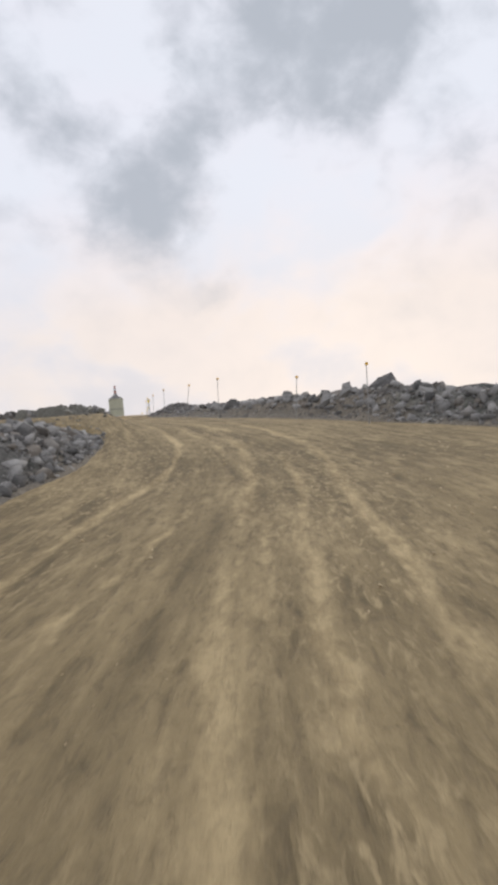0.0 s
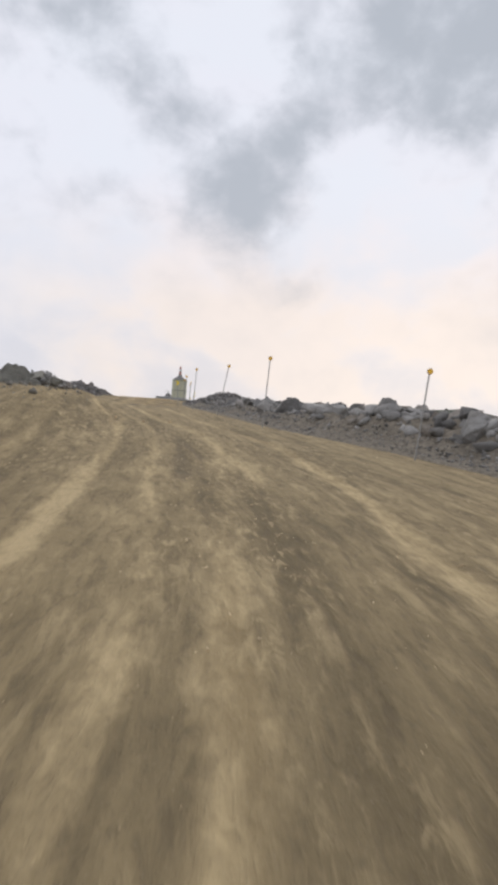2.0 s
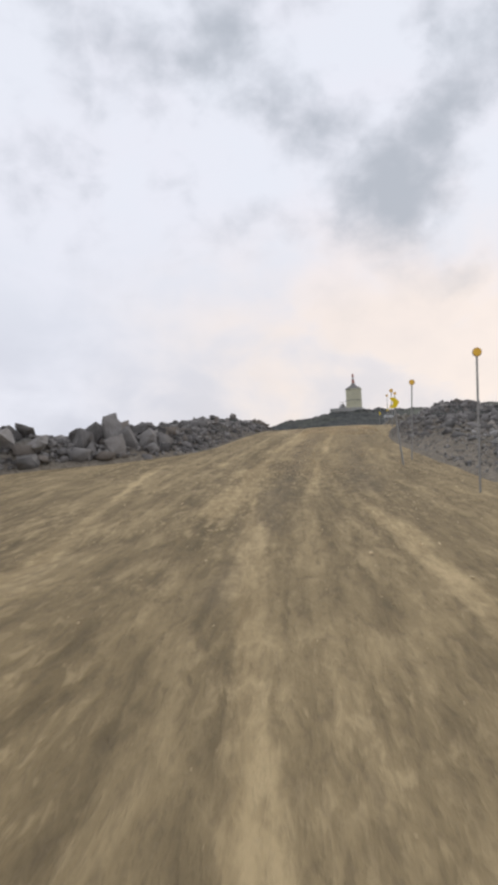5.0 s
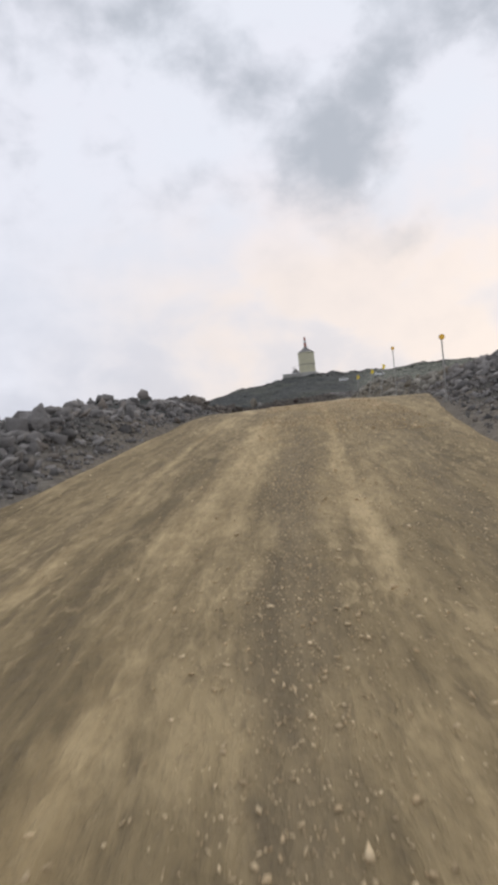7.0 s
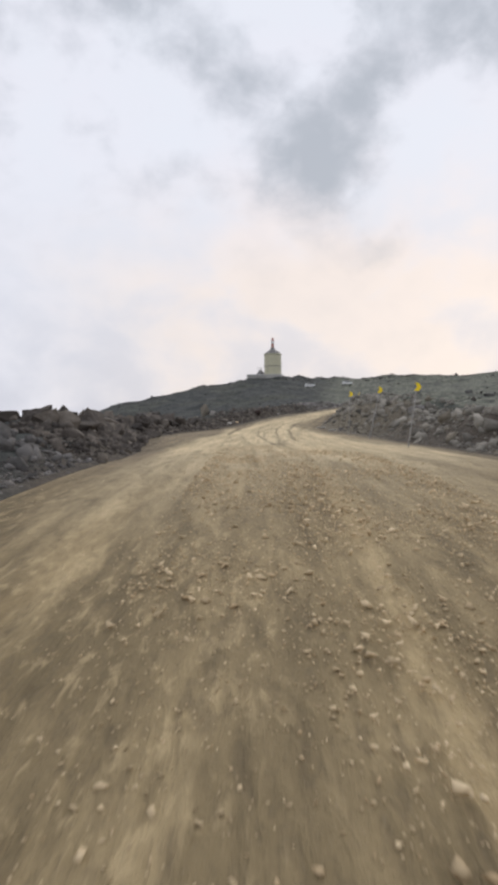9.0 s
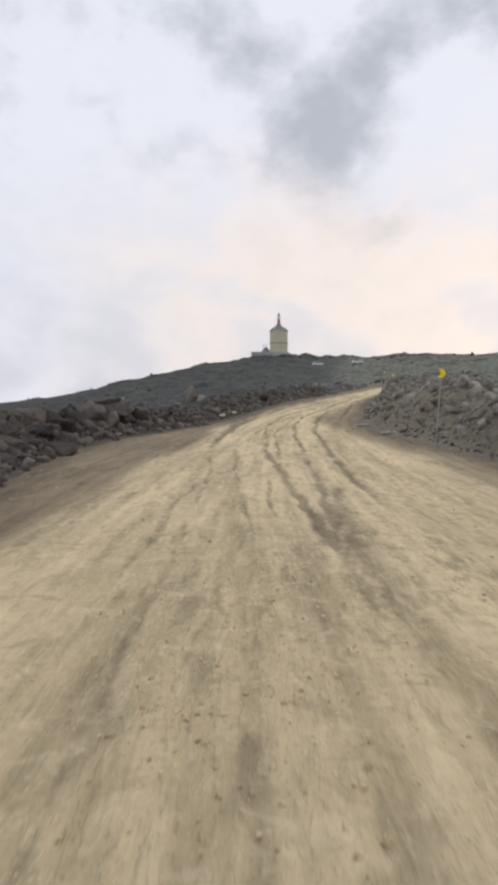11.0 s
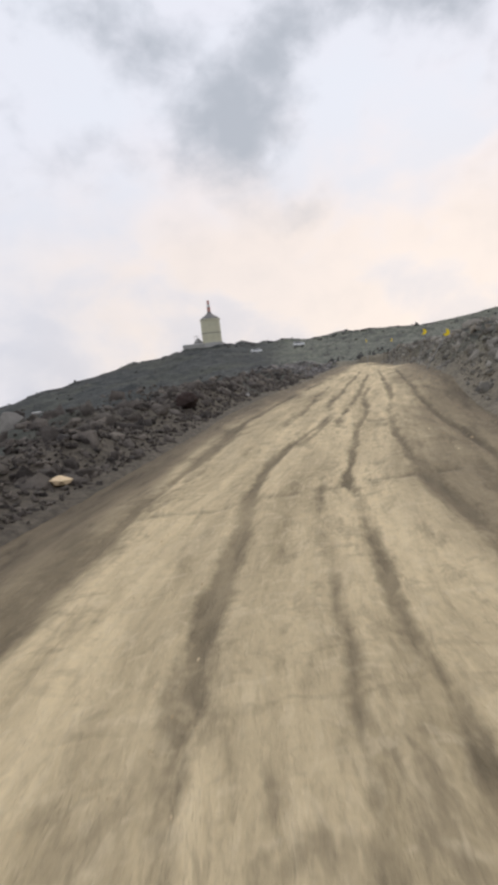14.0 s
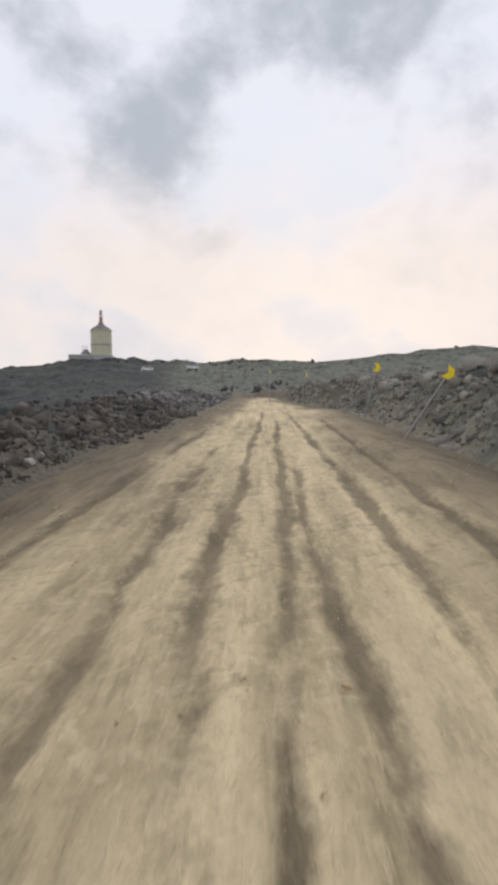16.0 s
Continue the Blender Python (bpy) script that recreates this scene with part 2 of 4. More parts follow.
def ground_material():
    m = Mat("stony_ground", 0.95)
    a, b, c = m.noise(0.05, 5.0), m.noise(0.9, 6.0, 0.65), m.noise(7.0, 6.0, 0.7)
    stones = m.noise(2.2, kind="ShaderNodeTexVoronoi")
    col = m.mix(m.ramp(b, 0.35, 0.65), (0.020, 0.023, 0.023), (0.078, 0.083, 0.078))
    col = m.mix(m.math("MULTIPLY", m.ramp(a, 0.45, 0.65), 0.6), col, (0.082, 0.085, 0.062))
    col = m.mix(m.math("MULTIPLY", m.ramp(c, 0.5, 0.75), 0.32), col, (0.150, 0.142, 0.125))
    col = m.mix(m.math("MULTIPLY", m.attr("scrub"), m.ramp(m.math("ADD", m.math("MULTIPLY", b, 0.5), m.math("MULTIPLY", c, 0.5)), 0.40, 0.58)), col, (0.205, 0.212, 0.160))
    d = m.noise(0.17, 5.0, 0.6, warp=0.5)
    col = m.mix(m.math("MULTIPLY", m.ramp(d, 0.50, 0.60), 0.6), col, (0.030, 0.033, 0.034))
    col = m.mix(m.math("MULTIPLY", m.ramp(d, 0.46, 0.38), 0.35), col, (0.095, 0.101, 0.092))
    dirt = m.attr("dirt")
    early = m.attr("early")                                     # the lower banks are a paler grey earth
    col = m.mix(m.math("MULTIPLY", early, m.ramp(b, 0.35, 0.62)), col, m.mix(m.ramp(c, 0.35, 0.65), (0.105, 0.098, 0.088), (0.235, 0.220, 0.198)))
    soil = m.mix(m.attr("scrub"), m.mix(m.ramp(c, 0.35, 0.65), (0.050, 0.042, 0.034), (0.118, 0.098, 0.076)), m.mix(m.ramp(c, 0.35, 0.65), (0.130, 0.112, 0.082), (0.275, 0.240, 0.176)))
    soil = m.mix(early, soil, m.mix(m.ramp(c, 0.35, 0.65), (0.125, 0.106, 0.080), (0.270, 0.232, 0.180)))
    col = m.mix(m.math("MULTIPLY", dirt, m.ramp(m.math("ADD", b, m.math("MULTIPLY", dirt, 0.4)), 0.45, 0.85)), col, soil)
    h = m.math("ADD", m.math("MULTIPLY", b, 0.6), m.math("ADD", m.math("MULTIPLY", c, 0.3), m.math("MULTIPLY", stones, -0.25)))
    return m.done(col, h, 0.25, 0.8)


def rock_material(name, dark, light, tint=(0.16, 0.115, 0.085), crust=(0.26, 0.25, 0.235), pit=(0.045, 0.042, 0.04), relief=0.08):
    m = Mat(name, 0.92)
    r = m.math("ADD", m.rand(), m.island())
    b, c, d = m.noise(1.6, 6.0, 0.65), m.noise(9.0, 6.0, 0.7), m.noise(0.5, 3.0)
    f = m.math("ADD", m.math("MULTIPLY", m.math("FRACT", m.math("MULTIPLY", r, 7.31)), 0.75), m.math("MULTIPLY", b, 0.5))
    col = m.mix(m.ramp(f, 0.2, 1.05), dark, light)
    col = m.mix(m.math("MULTIPLY", m.ramp(m.math("FRACT", m.math("MULTIPLY", r, 13.7)), 0.78, 0.9), 0.6), col, tint)
    col = m.mix(m.math("MULTIPLY", m.ramp(c, 0.5, 0.75), 0.35), col, crust)
    col = m.mix(m.math("MULTIPLY", m.ramp(d, 0.55, 0.7), 0.35), col, pit)
    return m.done(col, m.math("ADD", m.noise(3.5, 6.0, 0.65), m.math("MULTIPLY", c, 0.5)), relief, 0.9)


def plain_material(name, colour, rough, spread=0.18, scale=6.0, metal=0.0, dirty=(0.2, 0.17, 0.13), dirt=0.25):
    m = Mat(name, rough)
    m.b.inputs["Metallic"].default_value = metal
    b, c = m.noise(scale, 5.0, 0.6), m.noise(scale * 7, 4.0, 0.6)
    low = tuple(v * (1 - spread) for v in colour)
    col = m.mix(m.ramp(c, 0.3, 0.7), low, colour)
    col = m.mix(m.math("MULTIPLY", m.ramp(b, 0.52, 0.75), dirt), col, dirty)
    return m.done(col, c, 0.004, 0.3)


ROAD, GROUND = road_material(), ground_material()
ROCK = rock_material("lava_rock", (0.068, 0.064, 0.061), (0.300, 0.282, 0.264), (0.190, 0.155, 0.120))
HILLROCK = rock_material("dark_hill_rock", (0.030, 0.031, 0.031), (0.120, 0.116, 0.108), (0.100, 0.080, 0.062))
TANROCK = rock_material("earthy_lava_rock", (0.105, 0.097, 0.083), (0.350, 0.325, 0.275), (0.20, 0.165, 0.115), (0.27, 0.245, 0.205))
BLOCKROCK = rock_material("lava_block", (0.055, 0.047, 0.041), (0.145, 0.127, 0.110), (0.17, 0.15, 0.125))
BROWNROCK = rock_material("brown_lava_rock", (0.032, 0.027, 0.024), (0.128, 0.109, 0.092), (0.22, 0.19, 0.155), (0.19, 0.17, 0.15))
MOUND = rock_material("lichened_lava", (0.110, 0.106, 0.090), (0.370, 0.352, 0.298), (0.28, 0.26, 0.19), (0.36, 0.345, 0.27))
PALELAVA = rock_material("pale_grey_lava_rock", (0.090, 0.086, 0.081), (0.415, 0.398, 0.372), (0.25, 0.21, 0.165), (0.34, 0.325, 0.30))
WEATHERED = rock_material("weathered_rock", (0.24, 0.225, 0.20), (0.46, 0.43, 0.385), (0.2, 0.18, 0.15))
PALE = rock_material("pale_stone", (0.42, 0.40, 0.37), (0.66, 0.64, 0.61), (0.5, 0.46, 0.4), (0.7, 0.68, 0.65), (0.35, 0.33, 0.3), 0.04)
RUST = rock_material("rusty_lava_rock", (0.040, 0.027, 0.024), (0.085, 0.052, 0.042), (0.07, 0.045, 0.036), (0.12, 0.09, 0.08))
TAN = rock_material("tan_stone", (0.50, 0.37, 0.22), (0.74, 0.57, 0.36), (0.56, 0.39, 0.23), (0.72, 0.58, 0.40), (0.36, 0.27, 0.17), 0.012)
PEBBLE = rock_material("road_pebble", (0.40, 0.303, 0.180), (0.80, 0.635, 0.405), (0.48, 0.34, 0.19), (0.66, 0.52, 0.335), (0.22, 0.175, 0.12), 0.015)
CREAM = plain_material("cream_render", (0.60, 0.57, 0.41), 0.85, 0.1, 0.5, dirty=(0.36, 0.34, 0.26), dirt=0.5)
ROOF = plain_material("grey_roof_sheet", (0.22, 0.21, 0.20), 0.7, 0.2, 1.0)
REDPAINT = plain_material("red_paint", (0.52, 0.25, 0.20), 0.6, 0.2, 1.0)
WHITE = plain_material("white_paint", (0.76, 0.76, 0.74), 0.5, 0.08, 2.0)
STEEL = plain_material("galvanised_steel", (0.36, 0.35, 0.33), 0.5, 0.2, 9.0, 0.6)
AMBER = plain_material("amber_reflector", (1.0, 0.58, 0.07), 0.35, 0.1, 20.0)
YELLOW = plain_material("yellow_sign_sheet", (0.95, 0.70, 0.02), 0.4, 0.06, 12.0, dirt=0.1)
GLASS = plain_material("dark_glass", (0.03, 0.035, 0.04), 0.12, 0.1, 3.0, dirt=0.1)
RUBBER = plain_material("tyre_rubber", (0.03, 0.03, 0.03), 0.85, 0.2, 9.0)
CONCRETE = plain_material("pale_concrete", (0.42, 0.41, 0.38), 0.9, 0.2, 1.5)

# ---------------- the lie of the land ----------------
PROFILE = [(-60, -6.2), (-20, -3.2), (0, -1.5), (6, -0.91), (12, -0.39), (18, 0.33), (24, 1.10), (30, 1.85), (36, 2.52), (42, 3.15),
           (48, 3.77), (54, 4.30), (60, 4.80), (66, 5.42), (72, 6.15), (76, 6.52), (80, 6.80), (84, 6.95), (88, 6.98), (92, 6.97), (96, 7.03), (102, 7.14), (108, 7.25), (114, 7.40),
           (120, 7.67), (127, 8.24), (150, 9.4), (180, 10.9), (200, 12.2), (230, 15.0)]
LEFT_EDGE = [(-60, -2.6), (0, -2.3), (13, -1.7), (16.5, -0.4), (20, 0.0), (25, 0.55), (30, 0.75), (32.5, -3.5), (36, -5.5), (44, -6.2), (50, -8.0), (53, -8.5), (58, -7.5),
             (62, -2.2), (65, -1.2), (71, -0.7), (80, -0.4), (90, -0.3), (97, -1.2), (105, -2.2), (111, -1.8), (116, 0.1), (121, 1.8), (127, 3.5),
             (134, 5.1), (140, 6.8), (149, 9.8), (175, 17.4), (200, 25.5), (230, 36.0)]
RIGHT_EDGE = [(-60, 14.5), (15, 13.5), (22, 12.2), (27, 10.8), (32, 9.9), (37, 7.8), (45, 6.9), (53, 6.2), (60, 5.8), (66, 5.6), (70, 5.9),
              (80, 7.6), (87, 8.5), (98, 8.6), (108, 8.3), (116, 8.0), (120, 8.2), (126, 9.3), (130, 10.4), (132, 11.1), (134.5, 12.0), (140, 13.6), (147, 15.7),
              (156, 18.5), (165, 20.6), (181, 24.0), (200, 31.0), (230, 42.0)]
LEFT_BANK = [(-60, 1.0), (13, 1.0), (19, 1.0), (23, 0.6), (30, 0.45), (34, 0.5), (37.5, 0.6), (41, 0.6), (48, 0.6), (60, 0.9), (66, 0.6), (80, 0.55), (95, 0.6), (108, 0.55), (116, 0.4), (120, 0.28), (127, 0.24), (131, 0.42), (138, 0.5), (145, 0.6), (200, 0.6)]
RIGHT_BANK = [(-60, 1.5), (18, 1.35), (26, 0.85), (33, 0.6), (40, 0.5), (46, 0.32), (60, 0.3), (74, 0.4), (84, 0.85), (100, 1.25), (112, 1.55), (122, 1.35), (130, 1.1), (150, 1.2), (200, 1.2)]
RIDGE = [(-900, -70), (-300, -15), (-133, 9), (-100, 12.2), (-68, 19.8), (-40, 26), (-15, 31), (7, 34.6), (24, 35), (52, 33.5), (92, 34), (131, 34.5),
         (174, 40), (216, 44.3), (236, 41), (262, 39), (320, 38), (900, 10)]


def along(pairs, step=0.5, soft=2.5):
    """A smooth curve through pairs, as a function."""
    a, b = np.array(pairs, float).T
    g = np.arange(a[0], a[-1] + step, step)
    v = np.interp(g, a, b)
    k = np.exp(-0.5 * (np.arange(-int(4 * soft / step), int(4 * soft / step) + 1) * step / soft) ** 2)
    pad = len(k) // 2
    v = np.convolve(np.pad(v, pad, mode="reflect", reflect_type="odd"), k / k.sum(), "valid")
    return lambda q: np.interp(q, g, v)


prof, xl, xr = along(PROFILE, soft=3.0), along(LEFT_EDGE, soft=1.5), along(RIGHT_EDGE, soft=1.5)
hl, hr, ridge = along(LEFT_BANK, soft=2.5), along(RIGHT_BANK, soft=4), along(RIDGE, 2.0, 10.0)


def lattice(ix, iy, seed):
    h = (ix.astype(np.int64) * 374761393 + iy.astype(np.int64) * 668265263 + seed * 1274126177) & 0xFFFFFFFF
    h = ((h ^ (h >> 13)) * 1103515245) & 0xFFFFFFFF
    h = h ^ (h >> 16)
    return (h & 0xFFFF) / 32767.5 - 1.0


def vnoise(x, y, seed=0):
    """Smooth noise between -1 and 1, one lump a metre."""
    ix, iy = np.floor(x), np.floor(y)
    fx, fy = x - ix, y - iy
    fx, fy = fx * fx * (3 - 2 * fx), fy * fy * (3 - 2 * fy)
    a, b = lattice(ix, iy, seed), lattice(ix + 1, iy, seed)
    c, d = lattice(ix, iy + 1, seed), lattice(ix + 1, iy + 1, seed)
    return (a * (1 - fx) + b * fx) * (1 - fy) + (c * (1 - fx) + d * fx) * fy


def fbm(x, y, octaves, seed=0):
    s, a = 0.0, 0.5
    for i in range(octaves):
        s = s + a * vnoise(x * 2 ** i + 17.3 * i, y * 2 ** i - 9.1 * i, seed + i)
        a *= 0.5
    return s


def smooth(a, b, v):
    t = np.clip((v - a) / (b - a), 0, 1)
    return t * t * (3 - 2 * t)


def outside(x, y):
    """Metres beyond the road's nearer edge (negative on the road)."""
    return np.maximum(xl(y) - x, x - xr(y))


def road_height(x, y):
    x, y = np.asarray(x, float), np.asarray(y, float)
    mid, half = (xl(y) + xr(y)) / 2, (xr(y) - xl(y)) / 2
    q = (x - mid) / half
    lift = 0.42 * smooth(0.25, 0.95, q) * smooth(126, 133, y) * (1 - smooth(148, 165, y))      # the bend is banked
    lift = lift + 0.8 * smooth(2.9, 0.4, x) * smooth(24, 35, y) * (1 - smooth(40, 48, y))         # a rise of bare earth
    return prof(y) + lift - 0.05 * q * q + 0.035 * fbm(x * 0.5, y * 0.12, 3, 5) + 0.012 * fbm(x * 2.2, y * 0.5, 3, 9)


def ground_height(x, y):
    x, y = np.asarray(x, float), np.asarray(y, float)
    u = outside(x, y) + 60 * smooth(182, 200, y)              # past the crest the road is gone
    left = x < (xl(y) + xr(y)) / 2
    b = prof(np.clip(y, -60, 190))
    up = np.clip((y - 180) / 241.0, 0, 1) ** 2.0
    hill = (b * (1 - up) + ridge(np.clip(x, -900, 900)) * up)
    bank = np.where(left, hl(y), hr(y))
    uu = np.maximum(u, 0)
    lump = smooth(0.1, np.where(left, 2.4 - 1.1 * smooth(116, 122, y) * (1 - smooth(134, 142, y)), 2.4 - 0.6 * smooth(128, 134, y)), uu + 0.8 * fbm(x * 0.35, y * 0.35, 3, 21)) * bank * (1 + 0.7 * fbm(x * 0.22, y * 0.22, 3, 31))
    lump = lump * (1 - 0.75 * smooth(178, 188, y)) + np.where(left, 0, 0.40 * smooth(126, 133, y) * (1 - smooth(148, 165, y)))
    side = np.maximum(outside(x, y), 0)
    fall = np.where(left, 0.12 * np.maximum(side - 4, 0) * (1 - smooth(250, 421, y)),
                    0.10 * np.maximum(side - 13, 0) * (1 - smooth(55, 95, y)) - 0.018 * np.maximum(side - 2, 0) * smooth(70, 110, y) * (1 - smooth(170, 300, y)))
    keep = np.where(left, 0.6, 0.6 - 0.4 * smooth(70, 90, y))
    z = hill + lump * (1 - keep * smooth(3, 12, uu)) - np.minimum(fall, 70)
    rough = smooth(0.2, 4, uu)
    z = z + rough * (0.35 * fbm(x * 0.5, y * 0.5, 4, 41) + 0.5 * fbm(x * 0.09, y * 0.09, 3, 51) * smooth(5, 30, uu))
    z = z + smooth(40, 120, uu) * 1.6 * fbm(x * 0.035, y * 0.035, 3, 61) * (1 - 0.6 * smooth(380, 421, y))
    z = z + smooth(0.3, 1.5, uu) * (1 - smooth(9, 16, uu)) * 0.26 * fbm(x * 1.5, y * 1.5, 3, 95)
    z = z + smooth(6, 25, uu) * 0.8 * fbm(x * 0.16, y * 0.16, 4, 91) + smooth(230, 300, y) * 1.1 * fbm(x * 0.11, y * 0.08, 4, 97)
    z = z + smooth(404, 416, y) * (1 - smooth(424, 436, y)) * (1.5 * fbm(x * 0.075, y * 0.04, 3, 101) + 0.9 * fbm(x * 0.22, y * 0.1, 3, 103))
    z = z - np.clip((y - 424) * 0.16, 0, 110)
    far = smooth(700, 2500, np.hypot(x, y - 200))
    z = z * (1 - far) - 90 * far
    return np.where(u < -0.35, road_height(x, y) - 0.25, np.where(u < 0.15, z - 0.25 * smooth(0.15, -0.35, u), z))


def mesh_grid(name, X, Y, Z, material, smooth_faces=True):
    ny, nx = X.shape
    me = bpy.data.meshes.new(name)
    me.vertices.add(nx * ny)
    me.vertices.foreach_set("co", np.stack([X, Y, Z], -1).astype(np.float32).ravel())
    i = (np.arange(ny - 1)[:, None] * nx + np.arange(nx - 1)[None]).ravel()
    quads = np.stack([i, i + 1, i + 1 + nx, i + nx], 1)
    me.loops.add(quads.size)
    me.loops.foreach_set("vertex_index", quads.ravel().astype(np.int32))
    me.polygons.add(len(quads))
    me.polygons.foreach_set("loop_start", (np.arange(len(quads)) * 4).astype(np.int32))
    me.update(calc_edges=True)
    me.polygons.foreach_set("use_smooth", np.full(len(quads), smooth_faces))
    me.materials.append(material)
    return me, quads


def give(me, name, values):
    me.attributes.new(name, "FLOAT", "POINT").data.foreach_set("value", np.asarray(values, np.float32).ravel())


def spread(first, last, size, out, ratio):
    """Steps of one size from first to last, then growing ones out to the far ends."""
    core = list(np.arange(first, last + size / 2, size))
    lo, hi, s = core[0], core[-1], size
    low, high = [], []
    while lo > out[0]:
        s *= ratio
        lo -= s
        low.append(lo)
    s = size
    while hi < out[1]:
        s *= ratio
        hi += s
        high.append(hi)
    return np.array(low[::-1] + core + high)


gx = spread(-10, 26, 0.25, (-5200, 5200), 1.06)
gy = np.concatenate([spread(-4, 185, 0.36, (-4500, 186), 1.12), np.arange(186.5, 440, 1.3), 440 + np.cumsum(1.4 * 1.10 ** np.arange(60))])
GX, GY = np.meshgrid(gx, gy)
me, _ = mesh_grid("ground", GX, GY, ground_height(GX, GY), GROUND)
give(me, "dirt", (1 - smooth(0.0, 1.8, outside(GX, GY) - 2.0 * smooth(24, 30, GY) * (1 - smooth(38, 46, GY)) * (GX < 3) - 2.5 * smooth(22, 30, GY) * (1 - smooth(64, 74, GY)) * (GX > 4) - 2.0 * smooth(84, 96, GY) * (GX < 6) - 3.2 * smooth(82, 94, GY) * (1 - smooth(122, 132, GY)) * (GX > 6) + 1.6 * fbm(GX * 0.6, GY * 0.4, 3, 71))) * (1 - smooth(183, 190, GY)))
give(me, "scrub", np.clip(smooth(-3, 9, GX - 0.14 * (GY - 110)) * smooth(94, 112, GY) + 0.9 * smooth(4, 8, GX) * smooth(14, 24, GY) * (1 - smooth(56, 72, GY)) * (1 - 0.6 * smooth(330, 420, GY)), 0, 1))
give(me, "early", (1 - smooth(58, 84, GY)) * (1 - smooth(20, 45, outside(GX, GY))))
tagged(new("ground", me), "dark stony volcanic ground with banks and a rising hillside", "ground", kind="structure")

# the road follows its edges
ry = np.arange(-14, 186.5, 0.2)
rq = np.linspace(0, 1, 150)
RY = np.repeat(ry[:, None], len(rq), 1)
RX = xl(RY) - 0.55 + (xr(RY) - xl(RY) + 1.1) * rq[None]
U = outside(RX, RY)
way = np.interp(RY, [t[2] for t in ROWS], [t[1] for t in ROWS])      # the worn line down the road
way = np.where(RY > 127, 6.663 + (RY - 127.1) * 0.275, way)
LAT = RX - way
ruts = np.zeros_like(RX)
for off in (-1.05, 0.7, 2.25, -2.7):
    ruts = np.maximum(ruts, np.exp(-((LAT - off) / 0.3) ** 2))
RZ = road_height(RX, RY) - 0.025 * ruts - 0.12 * smooth(0.15, 0.55, U)
me, quads = mesh_grid("road", RX, RY, RZ, ROAD)


layer = {k: np.zeros_like(RX) for k in ("pale", "dark", "gravel")}


def rut(kind, wide, *points, much=1.0):
    """Lay a rut through points into a layer: much on its line, 0 at wide metres from it."""
    a, b = np.array(points).T
    seed = len(points) * 13 + int(10 * a[0])
    line = along([(q, p) for p, q in points], 0.25, 1.2)(RY) + 0.05 * vnoise(RY * 0.5, RY * 0, seed) + 0.03 * vnoise(RY * 2.1, RY * 0, seed + 1)
    wide = 0.82 * wide * (1 + 0.35 * vnoise(RY * 0.45, RY * 0 + 5, seed + 2) + 0.25 * vnoise(RY * 1.7, RY * 0 + 9, seed + 3))
    much = much * np.clip(0.92 + 0.35 * vnoise(RY * 0.3, RY * 0 + 3, seed + 4) + 0.22 * vnoise(RY * 1.1, RY * 0 + 8, seed + 5), 0, 1)
    ends = smooth(b[0] - 1.2, b[0] + 0.1, RY) * (1 - smooth(b[-1] - 0.1, b[-1] + 1.4, RY))
    layer[kind] = np.maximum(layer[kind], np.clip(1 - np.abs(RX - line) / wide, 0, 1) * ends * much)


# pale wheel tracks of the lower stretch
rut("pale", 0.30, (-2.4, 0), (-1.0, 6.4), (0.2, 10.2), (1.5, 14.1), (2.1, 17), (2.7, 20.8), (2.9, 24), (3.0, 28), (3.0, 32), (2.4, 36), (1.8, 38), (1.5, 40.1), (0.3, 47.3), (-1.5, 58))
rut("pale", 0.34, (-0.6, -6), (0.2, 1), (0.5, 3.7), (0.8, 5.1), (1.5, 7.1), (2.5, 10.6), (3.5, 14.4), (4.2, 18), (4.6, 22), (4.9, 25.2), (5.1, 29), (5.1, 32), (4.5, 35), (4.0, 36.8), (3.8, 38.4), (3.3, 41.6), (2.3, 49.4), (1.8, 54))
rut("pale", 0.30, (1.2, 0), (1.6, 2), (2.8, 5.9), (3.8, 9.4), (5.0, 13), (5.9, 16.5), (6.5, 20.5), (6.7, 25), (6.6, 31), (5.6, 35.5), (5.2, 38.5), (4.9, 41), (4.7, 44.7), (3.9, 50))
rut("pale", 0.22, (1.0, 2.5), (1.3, 3.9), (2.6, 8), (3.5, 10.6), (3.9, 12.6), (4.6, 15.5), much=0.8)
rut("pale", 0.18, (1.1, 4.6), (1.7, 6.7), (2.2, 8.4), much=0.8)
rut("pale", 0.22, (-0.5, 4.8), (0.0, 5.7), (0.8, 7.7), (1.4, 9.6), much=0.7)
rut("pale", 0.26, (3.6, 18.5), (3.8, 20.2), (3.9, 21.8), (3.8, 25), (3.8, 28.7), (3.9, 31), (3.2, 36.1), (3.0, 37.9), (2.4, 40.5), much=0.85)
rut("pale", 0.24, (5.4, 25.5), (5.2, 28.5), (5.0, 31.2), (4.7, 34), much=0.9)
rut("pale", 0.20, (2.7, 33.5), (2.9, 36.1), (2.6, 37.8), much=0.8)
rut("pale", 0.26, (6.1, 33), (5.9, 37), (5.5, 40), much=0.8)
rut("dark", 0.24, (4.3, 25.5), (4.3, 27.2), (4.3, 31.4))
rut("dark", 0.16, (4.65, 26), (4.6, 28.5), (4.5, 30.5))
rut("dark", 0.5, (0.6, 58), (0.0, 62.4), (0.3, 66), (0.4, 70), much=0.5)
rut("dark", 0.2, (1.0, 58), (0.9, 62.0), (1.2, 66), (1.5, 70), much=0.6)
rut("pale", 0.80, (1.75, 50), (1.5, 59.4), (1.6, 63), (2.0, 68), (1.9, 72), much=1)
rut("pale", 0.30, (0.3, 56), (0.4, 62.4), (0.6, 68), (0.9, 76), much=0.8)
